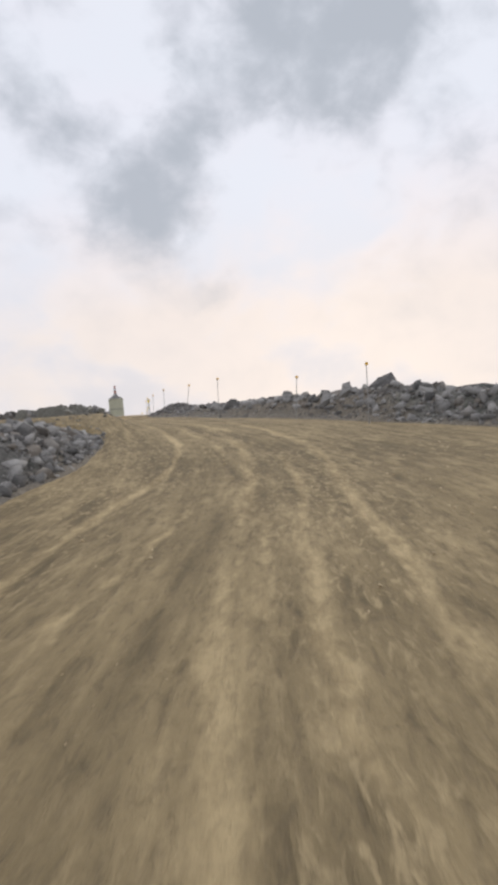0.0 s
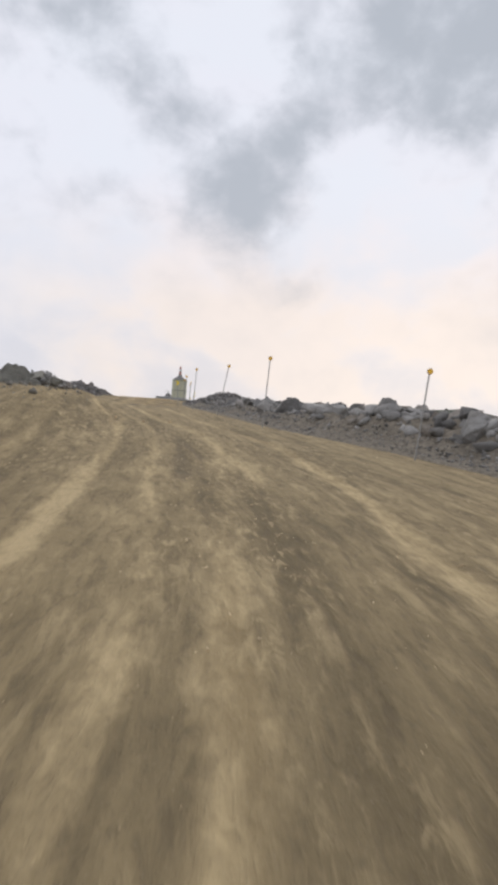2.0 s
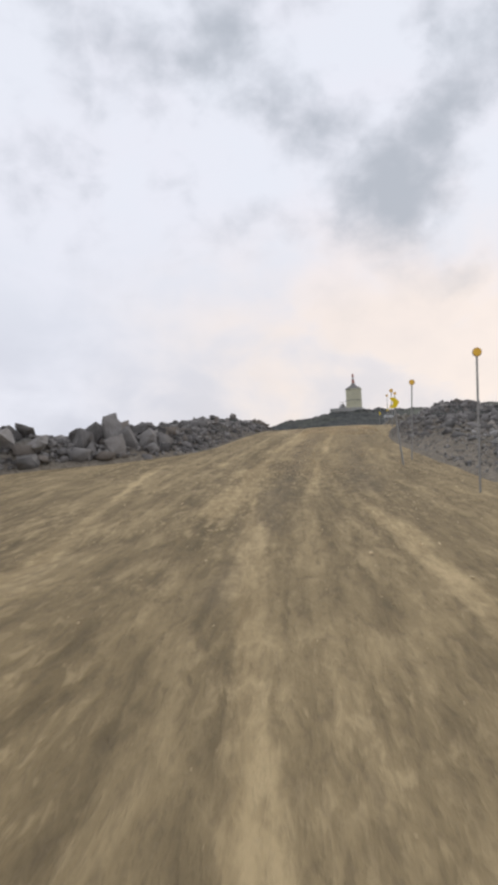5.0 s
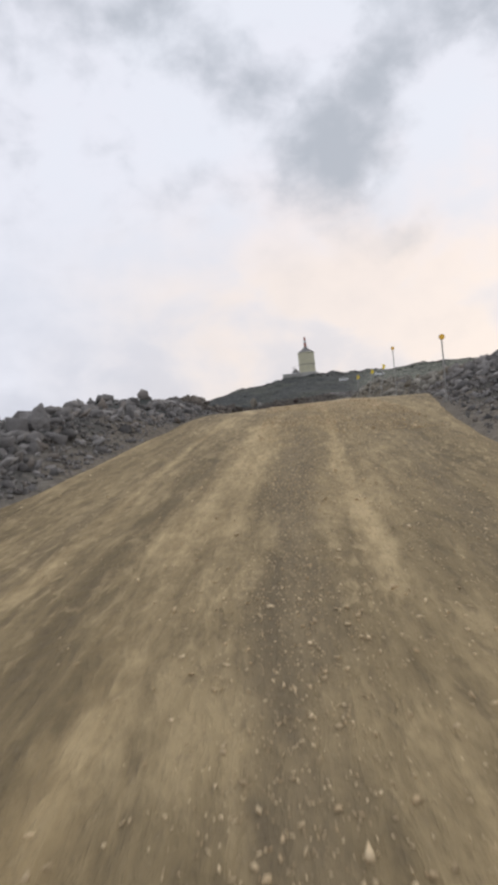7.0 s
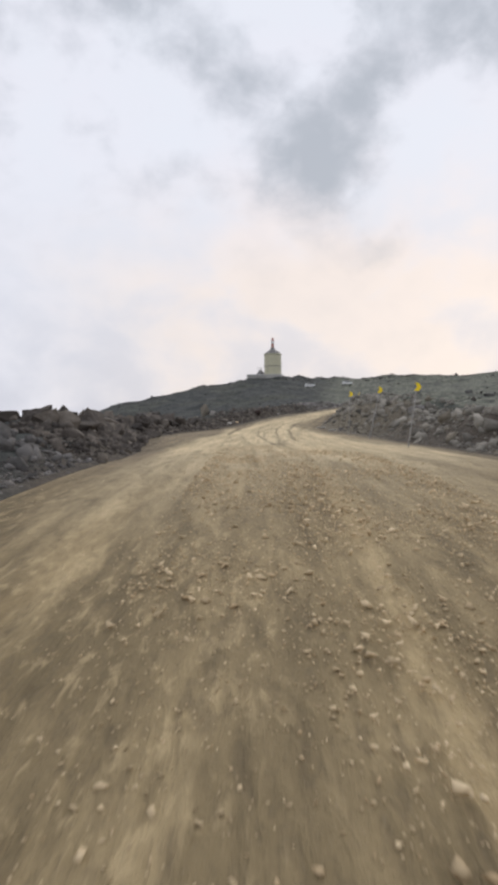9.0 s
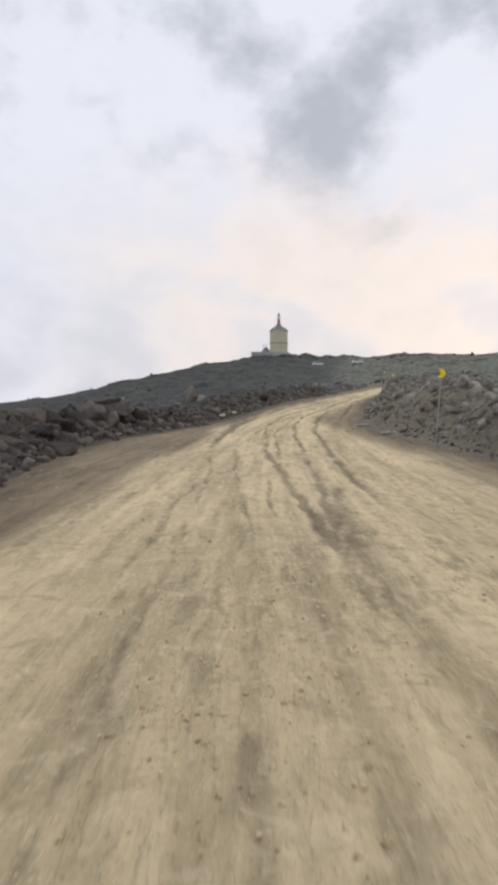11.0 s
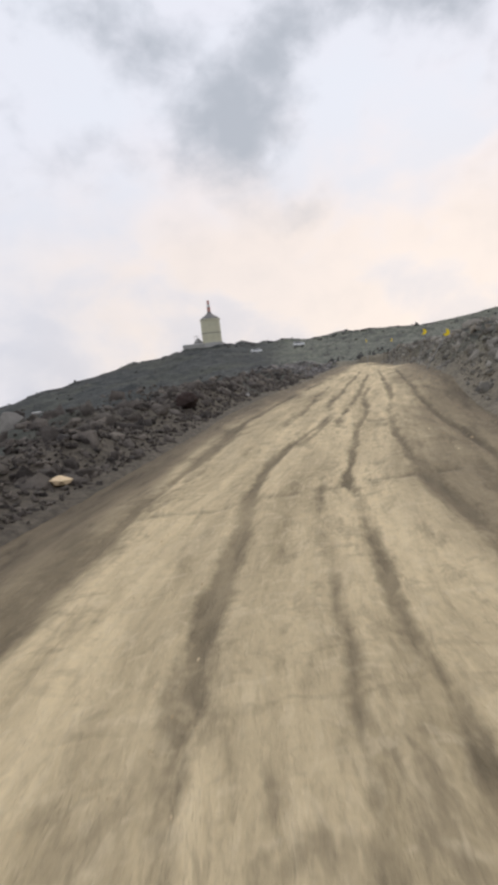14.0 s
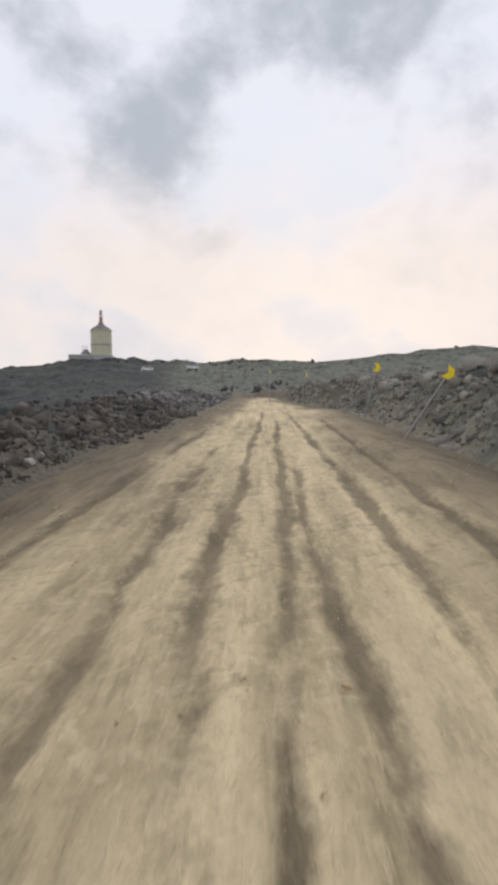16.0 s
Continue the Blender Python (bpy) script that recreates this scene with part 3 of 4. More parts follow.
rut("pale", 0.26, (3.1, 52), (3.0, 59), (3.1, 62), (3.2, 66), (3.6, 75), (4, 84), much=0.9)
rut("pale", 0.42, (1.0, 73), (1.2, 76.4), (1.25, 78.5), (1.45, 81.6), (1.6, 85), (1.7, 92), much=1)
rut("pale", 0.22, (2.6, 79.5), (2.75, 83), (2.7, 90), much=0.8)
# dark wheel tracks through the sand round the bend
rut("dark", 0.17, (2.1, 84), (2.15, 95), (2.1, 98.8), (1.9, 103), (1.75, 106), (1.7, 108.8), much=0.6)
rut("dark", 0.24, (1.75, 106), (1.7, 108.8), (1.8, 112.3), (2.0, 115.5), (2.25, 118.2), (2.92, 121), (3.55, 123.4), (4.05, 125.4), (4.3, 126.5), (4.7, 128.5), (5.15, 130.1), (5.85, 132.4), (7.2, 136.7), (8.8, 141.5), (11.9, 151))
rut("dark", 0.60, (1.9, 113), (2.1, 117), (2.92, 121), (3.5, 123.4), (4.05, 125.4), (4.65, 128.4), much=0.95)
rut("dark", 0.16, (2.75, 107), (2.77, 110.5), (3.05, 113), (3.3, 115), much=0.6)
rut("dark", 0.28, (3.6, 117.5), (4.1, 120.6), (4.5, 122.6), (4.95, 124.1), much=0.8)
rut("dark", 0.15, (2.9, 84), (2.9, 95.2), (2.65, 98.5), (2.5, 102), (2.4, 106), much=0.55)
rut("dark", 0.19, (3.75, 95), (3.6, 98), (3.45, 101.5), (3.25, 104.3), (3.35, 107), (3.35, 110.8), (3.37, 113), (3.5, 116.5), (3.68, 118.2), (4.1, 120.6), (4.45, 122.4), (4.95, 124.1), (5.5, 125.3), (6.1, 126.6), (6.6, 127.7), (7.12, 130), (7.65, 132), (8.9, 136), (10.1, 140.3), (12.4, 147.5), (15.5, 158))
rut("dark", 0.30, (5.5, 125), (6.2, 126.5), (6.65, 127.7), (7.1, 129.8), much=0.85)
rut("dark", 0.13, (3.55, 104), (3.6, 107), (3.7, 112), (3.95, 115), (4.5, 118), (4.85, 120.5), (5.2, 122), much=0.75)
rut("dark", 0.22, (6.5, 126.6), (6.9, 127.7), (7.4, 129.4), (7.9, 131), (8.9, 134), (10, 137.6), (11.6, 142.9), (14, 150.5))
rut("dark", 0.20, (3.8, 93), (3.8, 95.5), (4.0, 98), (4.1, 101), (4.3, 106.6), (4.4, 110.5), (4.72, 117), (5.0, 119), (5.65, 122.4), (6.2, 124.4), (6.5, 125.2), (6.97, 126.5), (7.35, 127.6), (7.7, 128.8), (8.0, 130), (8.5, 132), (8.95, 133.4), (10.2, 137.4), much=0.92)
rut("dark", 0.42, (3.9, 94), (4.0, 96.4), (4.3, 98.5), much=0.7)
rut("dark", 0.24, (4.7, 98), (4.9, 104), (5.2, 108.9), (5.3, 113.5), (5.7, 117.2), (6.3, 121.5), (7.0, 124.5), (7.7, 127), (8.7, 130), (9.5, 132.7), (10.3, 135.3), (11.6, 139.8), (13.5, 146.5), (16.5, 157))
rut("dark", 0.20, (7.4, 121), (8.6, 127), (9.6, 130.8), (10.6, 134.2), (12.6, 140.7), (14.8, 148), much=0.9)
rut("dark", 0.26, (5.45, 127.1), (5.75, 128.1), (6.25, 129.9), (6.9, 131.6), (7.9, 135.3), (9.7, 141.6), much=0.8)
rut("dark", 0.30, (6.35, 129.8), (6.8, 131.3), (7.62, 134.5), (8.6, 138))
rut("dark", 0.26, (7.1, 129.6), (7.54, 131.8), (8.3, 134.2), much=0.9)
rut("dark", 0.14, (1.8, 94), (1.7, 97), (1.9, 99), much=0.7)
rut("dark", 0.10, (3.15, 97), (3.2, 99.4), much=0.8)
rut("gravel", 0.62, (2.5, 46), (2.45, 59.5), (2.5, 63), (2.75, 69))
rut("gravel", 0.7, (4.0, 52), (4.0, 60), (4.3, 66), (5.2, 72), much=0.8)
# a shallow washout runs across the road
wash = 121.45 + 0.25 * np.sin(RX * 1.3) + 0.18 * vnoise(RX * 1.4, RX * 0, 17)
cross = np.clip(1 - np.abs(RY - wash) / 0.17, 0, 1) * smooth(2.2, 3.2, RX) * (1 - smooth(6.6, 7.4, RX))
layer["dark"] = np.maximum(layer["dark"], 0.62 * cross)
RZ -= 0.035 * smooth(0.2, 0.9, layer["dark"]) + 0.012 * smooth(0.3, 0.9, layer["pale"])
RZ += 0.02 * np.clip(1 - np.abs(RY - wash - 0.4) / 0.25, 0, 1) * smooth(2.2, 3.2, RX) * (1 - smooth(6.6, 7.4, RX))
me.vertices.foreach_set("co", np.stack([RX, RY, RZ], -1).astype(np.float32).ravel())
me.update()
give(me, "pale_rut", layer["pale"])
give(me, "dark_rut", layer["dark"])
give(me, "gravel", layer["gravel"])
sand_left = along([(60, 0.3), (95, 0.2), (100, 0.2), (104, 0.5), (106, 1.0), (110, 1.05), (115, 1.5), (118, 2.0), (121, 2.6), (125, 3.5), (130, 4.8), (136, 6.7), (141, 8.2), (150, 11.2), (200, 28)])
drag = 1.1 * fbm(RX * 0.8, RY * 0.12, 4, 83) + 0.5 * fbm(RX * 2.2, RY * 0.4, 3, 85)
sandy = (0.14 + 0.86 * smooth(-0.5, 0.5, RX - sand_left(RY) + 0.6 * drag)) * (0.30 + 0.70 * smooth(0.6, 2.0, xr(RY) - RX + drag - 0.7 * smooth(112, 120, RY) * (1 - smooth(126, 130, RY))))
sandy = sandy * (1 - 0.50 * smooth(0.2, -2.0, RX - (5.6 + 0.28 * (RY - 127)) + 0.8 * drag) * smooth(123, 127, RY))
give(me, "sandy", smooth(74, 92, RY + 6 * fbm(RX * 0.3, RY * 0.1, 3, 81)) * sandy * smooth(0.1, 0.8, -U + 0.3 * drag))
give(me, "late", smooth(76, 90, RY))
give(me, "shoulder", smooth(84, 96, RY) * (1 - smooth(0.3, 1.3, -U + 0.6 * fbm(RX * 0.6, RY * 0.2, 3, 87))))
uv = me.uv_layers.new(name="UVMap")
uv.data.foreach_set("uv", np.stack([LAT, RY], -1).reshape(-1, 2)[quads.ravel()].astype(np.float32).ravel())
tagged(new("road", me), "unpaved brown dirt road with wheel tracks", "road", kind="structure")


def stand(x, y):
    """The height of what lies underfoot at x, y."""
    return float(road_height(x, y) if outside(x, y) < 0.2 else ground_height(x, y))


# ---------------- rocks ----------------
def rock_shape(rng, points, flat=0.75, peak=0.0, broken=0.0, cuts=2):
    """Vertices and faces of one broken, angular stone, about 1 m across; peak draws it up to a point."""
    p = rng.normal(size=(points, 3))
    p = p / np.linalg.norm(p, axis=1)[:, None] * rng.uniform(0.26, 0.56, size=(points, 1))
    p = p * (rng.uniform(0.95, 1.3), rng.uniform(0.7, 1.0), flat * rng.uniform(0.8, 1.2))
    if peak:
        p[:, :2] *= np.clip(1 - peak * (p[:, 2:] / np.abs(p[:, 2]).max() + 0.4), 0.15, 1.4)
    bm = bmesh.new()
    for q in p:
        bm.verts.new(q)
    bmesh.ops.convex_hull(bm, input=bm.verts)
    bmesh.ops.delete(bm, geom=[v for v in bm.verts if not v.link_faces], context="VERTS")
    if broken:                                                  # chipped faces and edges
        off = Vector(rng.uniform(-50, 50, 3))
        for wide in (2.2, 4.5, 9.0)[:cuts]:
            bmesh.ops.triangulate(bm, faces=bm.faces)
            bmesh.ops.subdivide_edges(bm, edges=bm.edges[:], cuts=1, use_grid_fill=True, smooth=0.06)
            for q in bm.verts:
                q.co *= 1 + noise.noise(q.co * wide + off) * broken * 3.2 / wide ** 0.5
    bmesh.ops.triangulate(bm, faces=bm.faces)
    bm.verts.index_update()
    v = np.array([a.co[:] for a in bm.verts])
    f = np.array([[a.index for a in face.verts] for face in bm.faces])
    bm.free()
    return v, f


rng = np.random.default_rng(7)
FINE = [rock_shape(rng, int(rng.integers(12, 22)), rng.uniform(0.55, 0.95), 0.0, 0.07, 3) for _ in range(16)]
MIDDLE = [rock_shape(rng, int(rng.integers(9, 16)), rng.uniform(0.45, 0.95)) for _ in range(40)]
ROUND = [rock_shape(rng, 22, 0.45, 0.0, 0.06, 1) for _ in range(12)]
COARSE = [rock_shape(rng, 8) for _ in range(16)]
FLAT = [rock_shape(rng, 8, 0.5) for _ in range(16)]


def turn(rng, lean=0.5):
    e = Euler((rng.normal() * lean, rng.normal() * lean, rng.uniform(0, 6.283)))
    return np.array(e.to_matrix())


def heap(name, label, category, spots, shapes, material, seed, sink=0.25):
    """Many stones joined into one mesh; spots are x, y, size."""
    r = np.random.default_rng(seed)
    vs, fs, n = [], [], 0
    xs, ys = np.array([s[0] for s in spots]), np.array([s[1] for s in spots])
    zs = np.where(outside(xs, ys) < 0.2, road_height(xs, ys), ground_height(xs, ys))
    for (x, y, size), z in zip(spots, zs):
        v, f = shapes[r.integers(len(shapes))]
        v = (v * size) @ turn(r).T
        vs.append(v + (x, y, z + size * (0.35 - sink)))
        fs.append(f + n)
        n += len(v)
    v, f = np.concatenate(vs), np.concatenate(fs)
    me = bpy.data.meshes.new(name)
    me.vertices.add(len(v))
    me.vertices.foreach_set("co", v.astype(np.float32).ravel())
    me.loops.add(f.size)
    me.loops.foreach_set("vertex_index", f.ravel().astype(np.int32))
    me.polygons.add(len(f))
    me.polygons.foreach_set("loop_start", (np.arange(len(f)) * 3).astype(np.int32))
    me.update(calc_edges=True)
    me.materials.append(material)
    return tagged(new(name, me), label, category, kind="stuff")


def shape_mesh(name, shape, material):
    me = bpy.data.meshes.new(name)
    me.from_pydata(shape[0].tolist(), [], shape[1].tolist())
    me.materials.append(material)
    return me


def boulder(mesh, x, y, size, tilt=(0, 0, 0), up=0.12, label="", group="", z=None):
    """One stone lying at x, y; size is one number or three."""
    size = (size, size, size) if isinstance(size, (int, float)) else size
    ob = new("boulder", mesh)
    ob.matrix_world = Matrix.Translation((x, y, stand(x, y) + up * size[2] if z is None else z)) @ Euler(tilt).to_matrix().to_4x4() @ Matrix.Diagonal((*size, 1))
    return tagged(ob, label, "boulder", group)


r = np.random.default_rng(11)
near, rubble, chips = [], [], []
for side in (-1, 1):
    for _ in range(40000):
        y = r.uniform(2, 188)
        u = abs(r.normal()) * (2.2 if side < 0 else 3.4) + 0.1
        size = float(min(0.13 + 0.16 * r.pareto(2.4), 0.80) * (0.65 + 0.5 * smooth(0, 2.0, u)))
        if side < 0 and 31.5 < y < 44 and u < 2 and size > 0.16:
            continue
        if side < 0 and 46 < y < 62 and u < 0.5:
            continue
        if side > 0:
            size *= 1 + float(smooth(26, 32, y) * (1 - smooth(60, 70, y))) * (-0.42 + 0.62 * float(smooth(1.2, 2.2, u)))
        if side < 0:
            size *= 1 + 0.30 * float(smooth(84, 92, y) * (1 - smooth(114, 120, y))) - 0.20 * float(smooth(116, 126, y)) - 0.28 * float(smooth(64, 68, y) * (1 - smooth(86, 94, y))) + 0.5 * float(smooth(50, 56, y) * (1 - smooth(62, 66, y)))
        if side > 0:
            size *= 1 - 0.12 * float(smooth(92, 110, y)) - 0.35 * float(smooth(56, 60, y) * (1 - smooth(72, 78, y)))
        x = float(xl(y) - u) if side < 0 else float(xr(y) + u)
        bare = float(smooth(-0.25, 0.35, vnoise(np.array(x * 0.55), np.array(y * 0.4), 25)))      # earth shows between the stones
        few = (-0.05 + 0.15 * float(smooth(108, 116, y) * (1 - smooth(132, 138, y))) if side < 0 else 0.40 - 0.45 * float(smooth(122, 132, y))) * float(smooth(84, 96, y)) + (0.75 * float(smooth(22, 30, y) * (1 - smooth(50, 60, y))) if side > 0 else 0)
        if 0.17 < size < 0.52 and r.uniform() > 0.42 + 0.6 * bare - few:
            continue
        if side > 0 and size <= 0.17 and r.uniform() < 0.45 * float(smooth(84, 96, y) * (1 - smooth(122, 132, y))):
            continue
        (near if size > 0.52 and u < 7 else rubble if size > 0.2 else chips).append((x, y, size))


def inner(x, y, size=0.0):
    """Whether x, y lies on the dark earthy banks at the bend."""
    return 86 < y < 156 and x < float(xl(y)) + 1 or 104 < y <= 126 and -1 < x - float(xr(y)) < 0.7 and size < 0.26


def outer(x, y, size=0.0):
    """Whether x, y lies on one of the dry, open banks."""
    return y > 86 and x > float(xr(y)) - 1 and not inner(x, y)


def lower(x, y, size=0.0):
    """Whether x, y lies on the pale banks of the lower stretch."""
    return y < (46 if x < 4 else 64)


near.sort(key=lambda s: -s[2])
rubble += near[240:]
near = near[:240]
heap("rubble", "loose grey lava rubble along the road banks", "rubble", [q for q in rubble if not inner(*q) and not outer(*q) and not lower(*q)], MIDDLE, ROCK, 21, sink=0.33)
heap("rubble", "pale grey broken lava rubble on the lower road banks", "rubble", [q for q in rubble if lower(*q)], MIDDLE, PALELAVA, 31, sink=0.33)
heap("rubble", "earth-coloured lava rubble on the dry sandy bank", "rubble", [q for q in rubble if outer(*q)], MIDDLE, TANROCK, 29, sink=0.40)
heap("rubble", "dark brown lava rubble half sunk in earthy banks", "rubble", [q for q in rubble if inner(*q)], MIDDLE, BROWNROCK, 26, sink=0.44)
heap("stone_chips", "small broken grey lava stones on the road banks", "rubble", [q for q in chips if not inner(*q) and not outer(*q) and not lower(*q)], COARSE, ROCK, 24)
heap("stone_chips", "small pale grey lava stones on the lower banks", "rubble", [q for q in chips if lower(*q)], COARSE, PALELAVA, 32)
heap("stone_chips", "small earth-coloured stones on the dry sandy bank", "rubble", [q for q in chips if outer(*q)], COARSE, TANROCK, 30)
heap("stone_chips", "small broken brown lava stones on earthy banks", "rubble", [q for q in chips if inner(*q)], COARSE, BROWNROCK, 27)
slope = []
for k in range(20000):
    y = r.uniform(120, 430) if k > 1500 else r.uniform(408, 423)
    x = r.uniform(-140, 240) if y > 200 else r.uniform(-60, 90)
    if outside(x, y) > 5 or y > 190:
        slope.append((x, y, float(min(0.28 + 0.26 * r.pareto(2.2), 2.2) * (1.2 if y > 404 else 1))))
ridge_stones = []
for _ in range(520):
    ridge_stones.append((r.uniform(-150, 130), r.uniform(404, 424), float(min(1.4 + 0.9 * r.pareto(2.2), 4.5))))
heap("hillside_rubble", "scattered dark lava stones on the hillside", "rubble", slope, COARSE, HILLROCK, 22, sink=0.36)
heap("hillside_rubble", "dark lava outcrops along the ridge line", "rubble", ridge_stones, ROUND, HILLROCK, 28, sink=0.56)
boulder_meshes = [shape_mesh("boulder", s, ROCK) for s in FINE]
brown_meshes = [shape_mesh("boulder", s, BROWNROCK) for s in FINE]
tan_meshes = [shape_mesh("boulder", s, TANROCK) for s in FINE]
pale_meshes = [shape_mesh("boulder", s, PALELAVA) for s in FINE]
for i, (x, y, size) in enumerate(near):
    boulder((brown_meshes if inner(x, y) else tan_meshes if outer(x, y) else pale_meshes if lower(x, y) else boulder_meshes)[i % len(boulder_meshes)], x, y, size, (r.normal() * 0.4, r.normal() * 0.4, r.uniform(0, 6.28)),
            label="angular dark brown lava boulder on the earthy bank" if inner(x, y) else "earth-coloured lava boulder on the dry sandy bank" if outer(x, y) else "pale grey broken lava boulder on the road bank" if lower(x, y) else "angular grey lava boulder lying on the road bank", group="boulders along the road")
pebbles = []
for _ in range(60000):
    y = r.uniform(1, 160)
    x = r.uniform(float(xl(y)), float(xr(y)))
    w = float(np.interp(y, [t[2] for t in ROWS], [t[1] for t in ROWS]))
    band = math.exp(-((x - w - 0.9) / 1.1) ** 2) * float(smooth(50, 58, y) * (1 - smooth(84, 92, y)))
    if r.uniform() < 0.22 + 0.35 * float(vnoise(np.array(x * 0.9), np.array(y * 0.12), 5)) + 0.7 * band - 0.2 * float(smooth(80, 92, y)):
        pebbles.append((x, y, float(min(0.013 + 0.013 * r.pareto(2.4), 0.07) * (1 + 0.2 * band))))
for _ in range(40000):
    y = r.uniform(54, 94)
    w = float(np.interp(y, [t[2] for t in ROWS], [t[1] for t in ROWS]))
    x = w + (r.normal() * 0.42 + 0.1 if r.uniform() < 0.55 else r.normal() * 0.9 + 1.9) + 0.9 * float(smooth(66, 74, y)) * r.uniform(-1, 1)
    if r.uniform() < 0.55 + 0.6 * float(vnoise(np.array(x * 1.3), np.array(y * 0.5), 15)):
        pebbles.append((x, y, float(min(0.015 + 0.009 * r.pareto(2.3), 0.050))))
for _ in range(34000):                                        # thick clusters of gravel at the top of the rise
    y = r.uniform(69, 90)
    x = r.uniform(1.9, 5.6)
    if float(vnoise(np.array(x * 1.1 + 3), np.array(y * 0.7), 25)) + 0.4 * r.normal() > 0.0 + 0.5 * float(smooth(82, 90, y)):
        pebbles.append((x, y, float(min(0.020 + 0.016 * r.pareto(2.2), 0.105))))
heap("road_gravel", "loose pale pebbles strewn over the dirt road", "gravel", pebbles, FLAT, PEBBLE, 23, sink=0.24)


# ---------------- helpers for built things ----------------
def part(name, bm, material, parent, label=""):
    me = bpy.data.meshes.new(name)
    bm.to_mesh(me)
    bm.free()
    me.materials.append(material)
    ob = new(name, me)
    ob.parent = parent
    if label:
        tagged(ob, label)
    return ob


def box(bm, x, y, z, sx, sy, sz, bevel=0.0, m=None):
    made = bmesh.ops.create_cube(bm, size=1.0, matrix=(m or Matrix()) @ Matrix.Translation((x, y, z)) @ Matrix.Diagonal((sx, sy, sz, 1)))
    if bevel:
        edges = list({e for v in made["verts"] for e in v.link_edges})
        bmesh.ops.bevel(bm, geom=edges, offset=bevel, segments=2, affect="EDGES", profile=0.5)
    return bm


def tube(bm, z0, z1, r0, r1, n=24, x=0.0, y=0.0, m=None):
    bmesh.ops.create_cone(bm, cap_ends=True, segments=n, radius1=r0, radius2=r1, depth=z1 - z0,
                          matrix=(m or Matrix()) @ Matrix.Translation((x, y, (z0 + z1) / 2)))
    return bm


def empty(name, x, y, z, turn_z=0.0, label="", category="", group=""):
    ob = new(name)
    ob.matrix_world = pose(x, y, z, 0, 0, turn_z)
    return tagged(ob, label, category, group)


# ---------------- the tower on the ridge ----------------
TX, TY, TZ = 16.45, 421.8, 35.8
tower = empty("tower", TX, TY, TZ, 0, "round cream tower with a conical roof and red mast", "tower")


def lathe(bm, rings, n=48):
    """A turned body through (radius, height) rings."""
    loops = [[bm.verts.new((rad * math.cos(6.28318 * i / n), rad * math.sin(6.28318 * i / n), z)) for i in range(n)] for rad, z in rings]
    for a, b in zip(loops, loops[1:]):
        for i in range(n):
            bm.faces.new((a[i], a[(i + 1) % n], b[(i + 1) % n], b[i]))
    bm.faces.new(loops[0][::-1])
    bm.faces.new(loops[-1])
    return bm


part("plinth", lathe(bmesh.new(), [(5.6, -3.0), (5.4, 0.0), (5.0, 0.3)]), CONCRETE, tower)
part("body", lathe(bmesh.new(), [(4.62, 0.3), (4.62, 6.0), (4.55, 10.9)]), CREAM, tower)
part("band", lathe(bmesh.new(), [(4.60, 4.6), (4.72, 4.62), (4.72, 4.92), (4.60, 4.94)]), ROOF, tower, "dark ring round the tower")
part("cornice", lathe(bmesh.new(), [(4.5, 10.9), (4.85, 11.05), (4.85, 11.35), (4.6, 11.5)]), CREAM, tower)
part("roof", lathe(bmesh.new(), [(4.7, 11.5), (3.7, 12.5), (2.3, 13.3), (1.25, 14.2), (0.95, 15.0)]), ROOF, tower)
part("mast", lathe(bmesh.new(), [(0.85, 14.8), (0.75, 17.2)], 16), REDPAINT, tower)
part("mast_collar", lathe(bmesh.new(), [(0.82, 17.2), (0.82, 18.4)], 16), WHITE, tower)
part("mast_tip", lathe(bmesh.new(), [(0.6, 18.4), (0.5, 20.4)], 16), REDPAINT, tower, "red-painted tip")
annex = empty("equipment_hut", TX - 9.3, TY - 1.5, float(ground_height(TX - 9.3, TY - 1.5)) + 0.6, 6, "low pale hut with a dark roof beside the tower", "hut")
part("walls", box(bmesh.new(), 0, 0, -0.3, 9.5, 5.0, 3.0, 0.05), CONCRETE, annex)
part("roof_slab", box(bmesh.new(), 0, 0, 1.32, 10.0, 5.5, 0.25, 0.04), WHITE, annex)
part("roof_hood", tube(bmesh.new(), 1.45, 4.1, 2.6, 0.5, 4, 2.6, 0.0), ROOF, annex)
for dx in (1.2, 2.2, 3.2):
    part("antenna", tube(bmesh.new(), 1.45, 5.6, 0.09, 0.07, 8, dx, 0.6), STEEL, annex)
part("antenna_bar", box(bmesh.new(), 2.2, 0.6, 5.2, 2.6, 0.12, 0.12), STEEL, annex)


def parked_van(x, y, turn_z, label):
    ob = empty("parked_van", x, y, stand(x, y) + 0.02, turn_z, label, "van", "vehicles parked below the tower")
    bm = box(bmesh.new(), 0, 0, 0.95, 4.7, 1.85, 1.0, 0.14)
    box(bm, -0.35, 0, 1.62, 3.3, 1.7, 0.62, 0.22)
    part("body", bm, WHITE, ob)
    part("windscreen", box(bmesh.new(), 1.32, 0, 1.62, 0.12, 1.45, 0.42, 0.03), GLASS, ob)
    for sy in (-0.86, 0.86):
        part("side_window", box(bmesh.new(), -0.3, sy, 1.64, 2.7, 0.04, 0.36, 0.015), GLASS, ob)
    for sx in (-1.45, 1.45):
        for sy in (-0.85, 0.85):
            w = part("wheel", tube(bmesh.new(), -0.11, 0.11, 0.34, 0.34, 20), RUBBER, ob)
            w.matrix_local = Matrix.Translation((sx, sy, 0.34)) @ Matrix.Rotation(radians(90), 4, "X")
    return ob


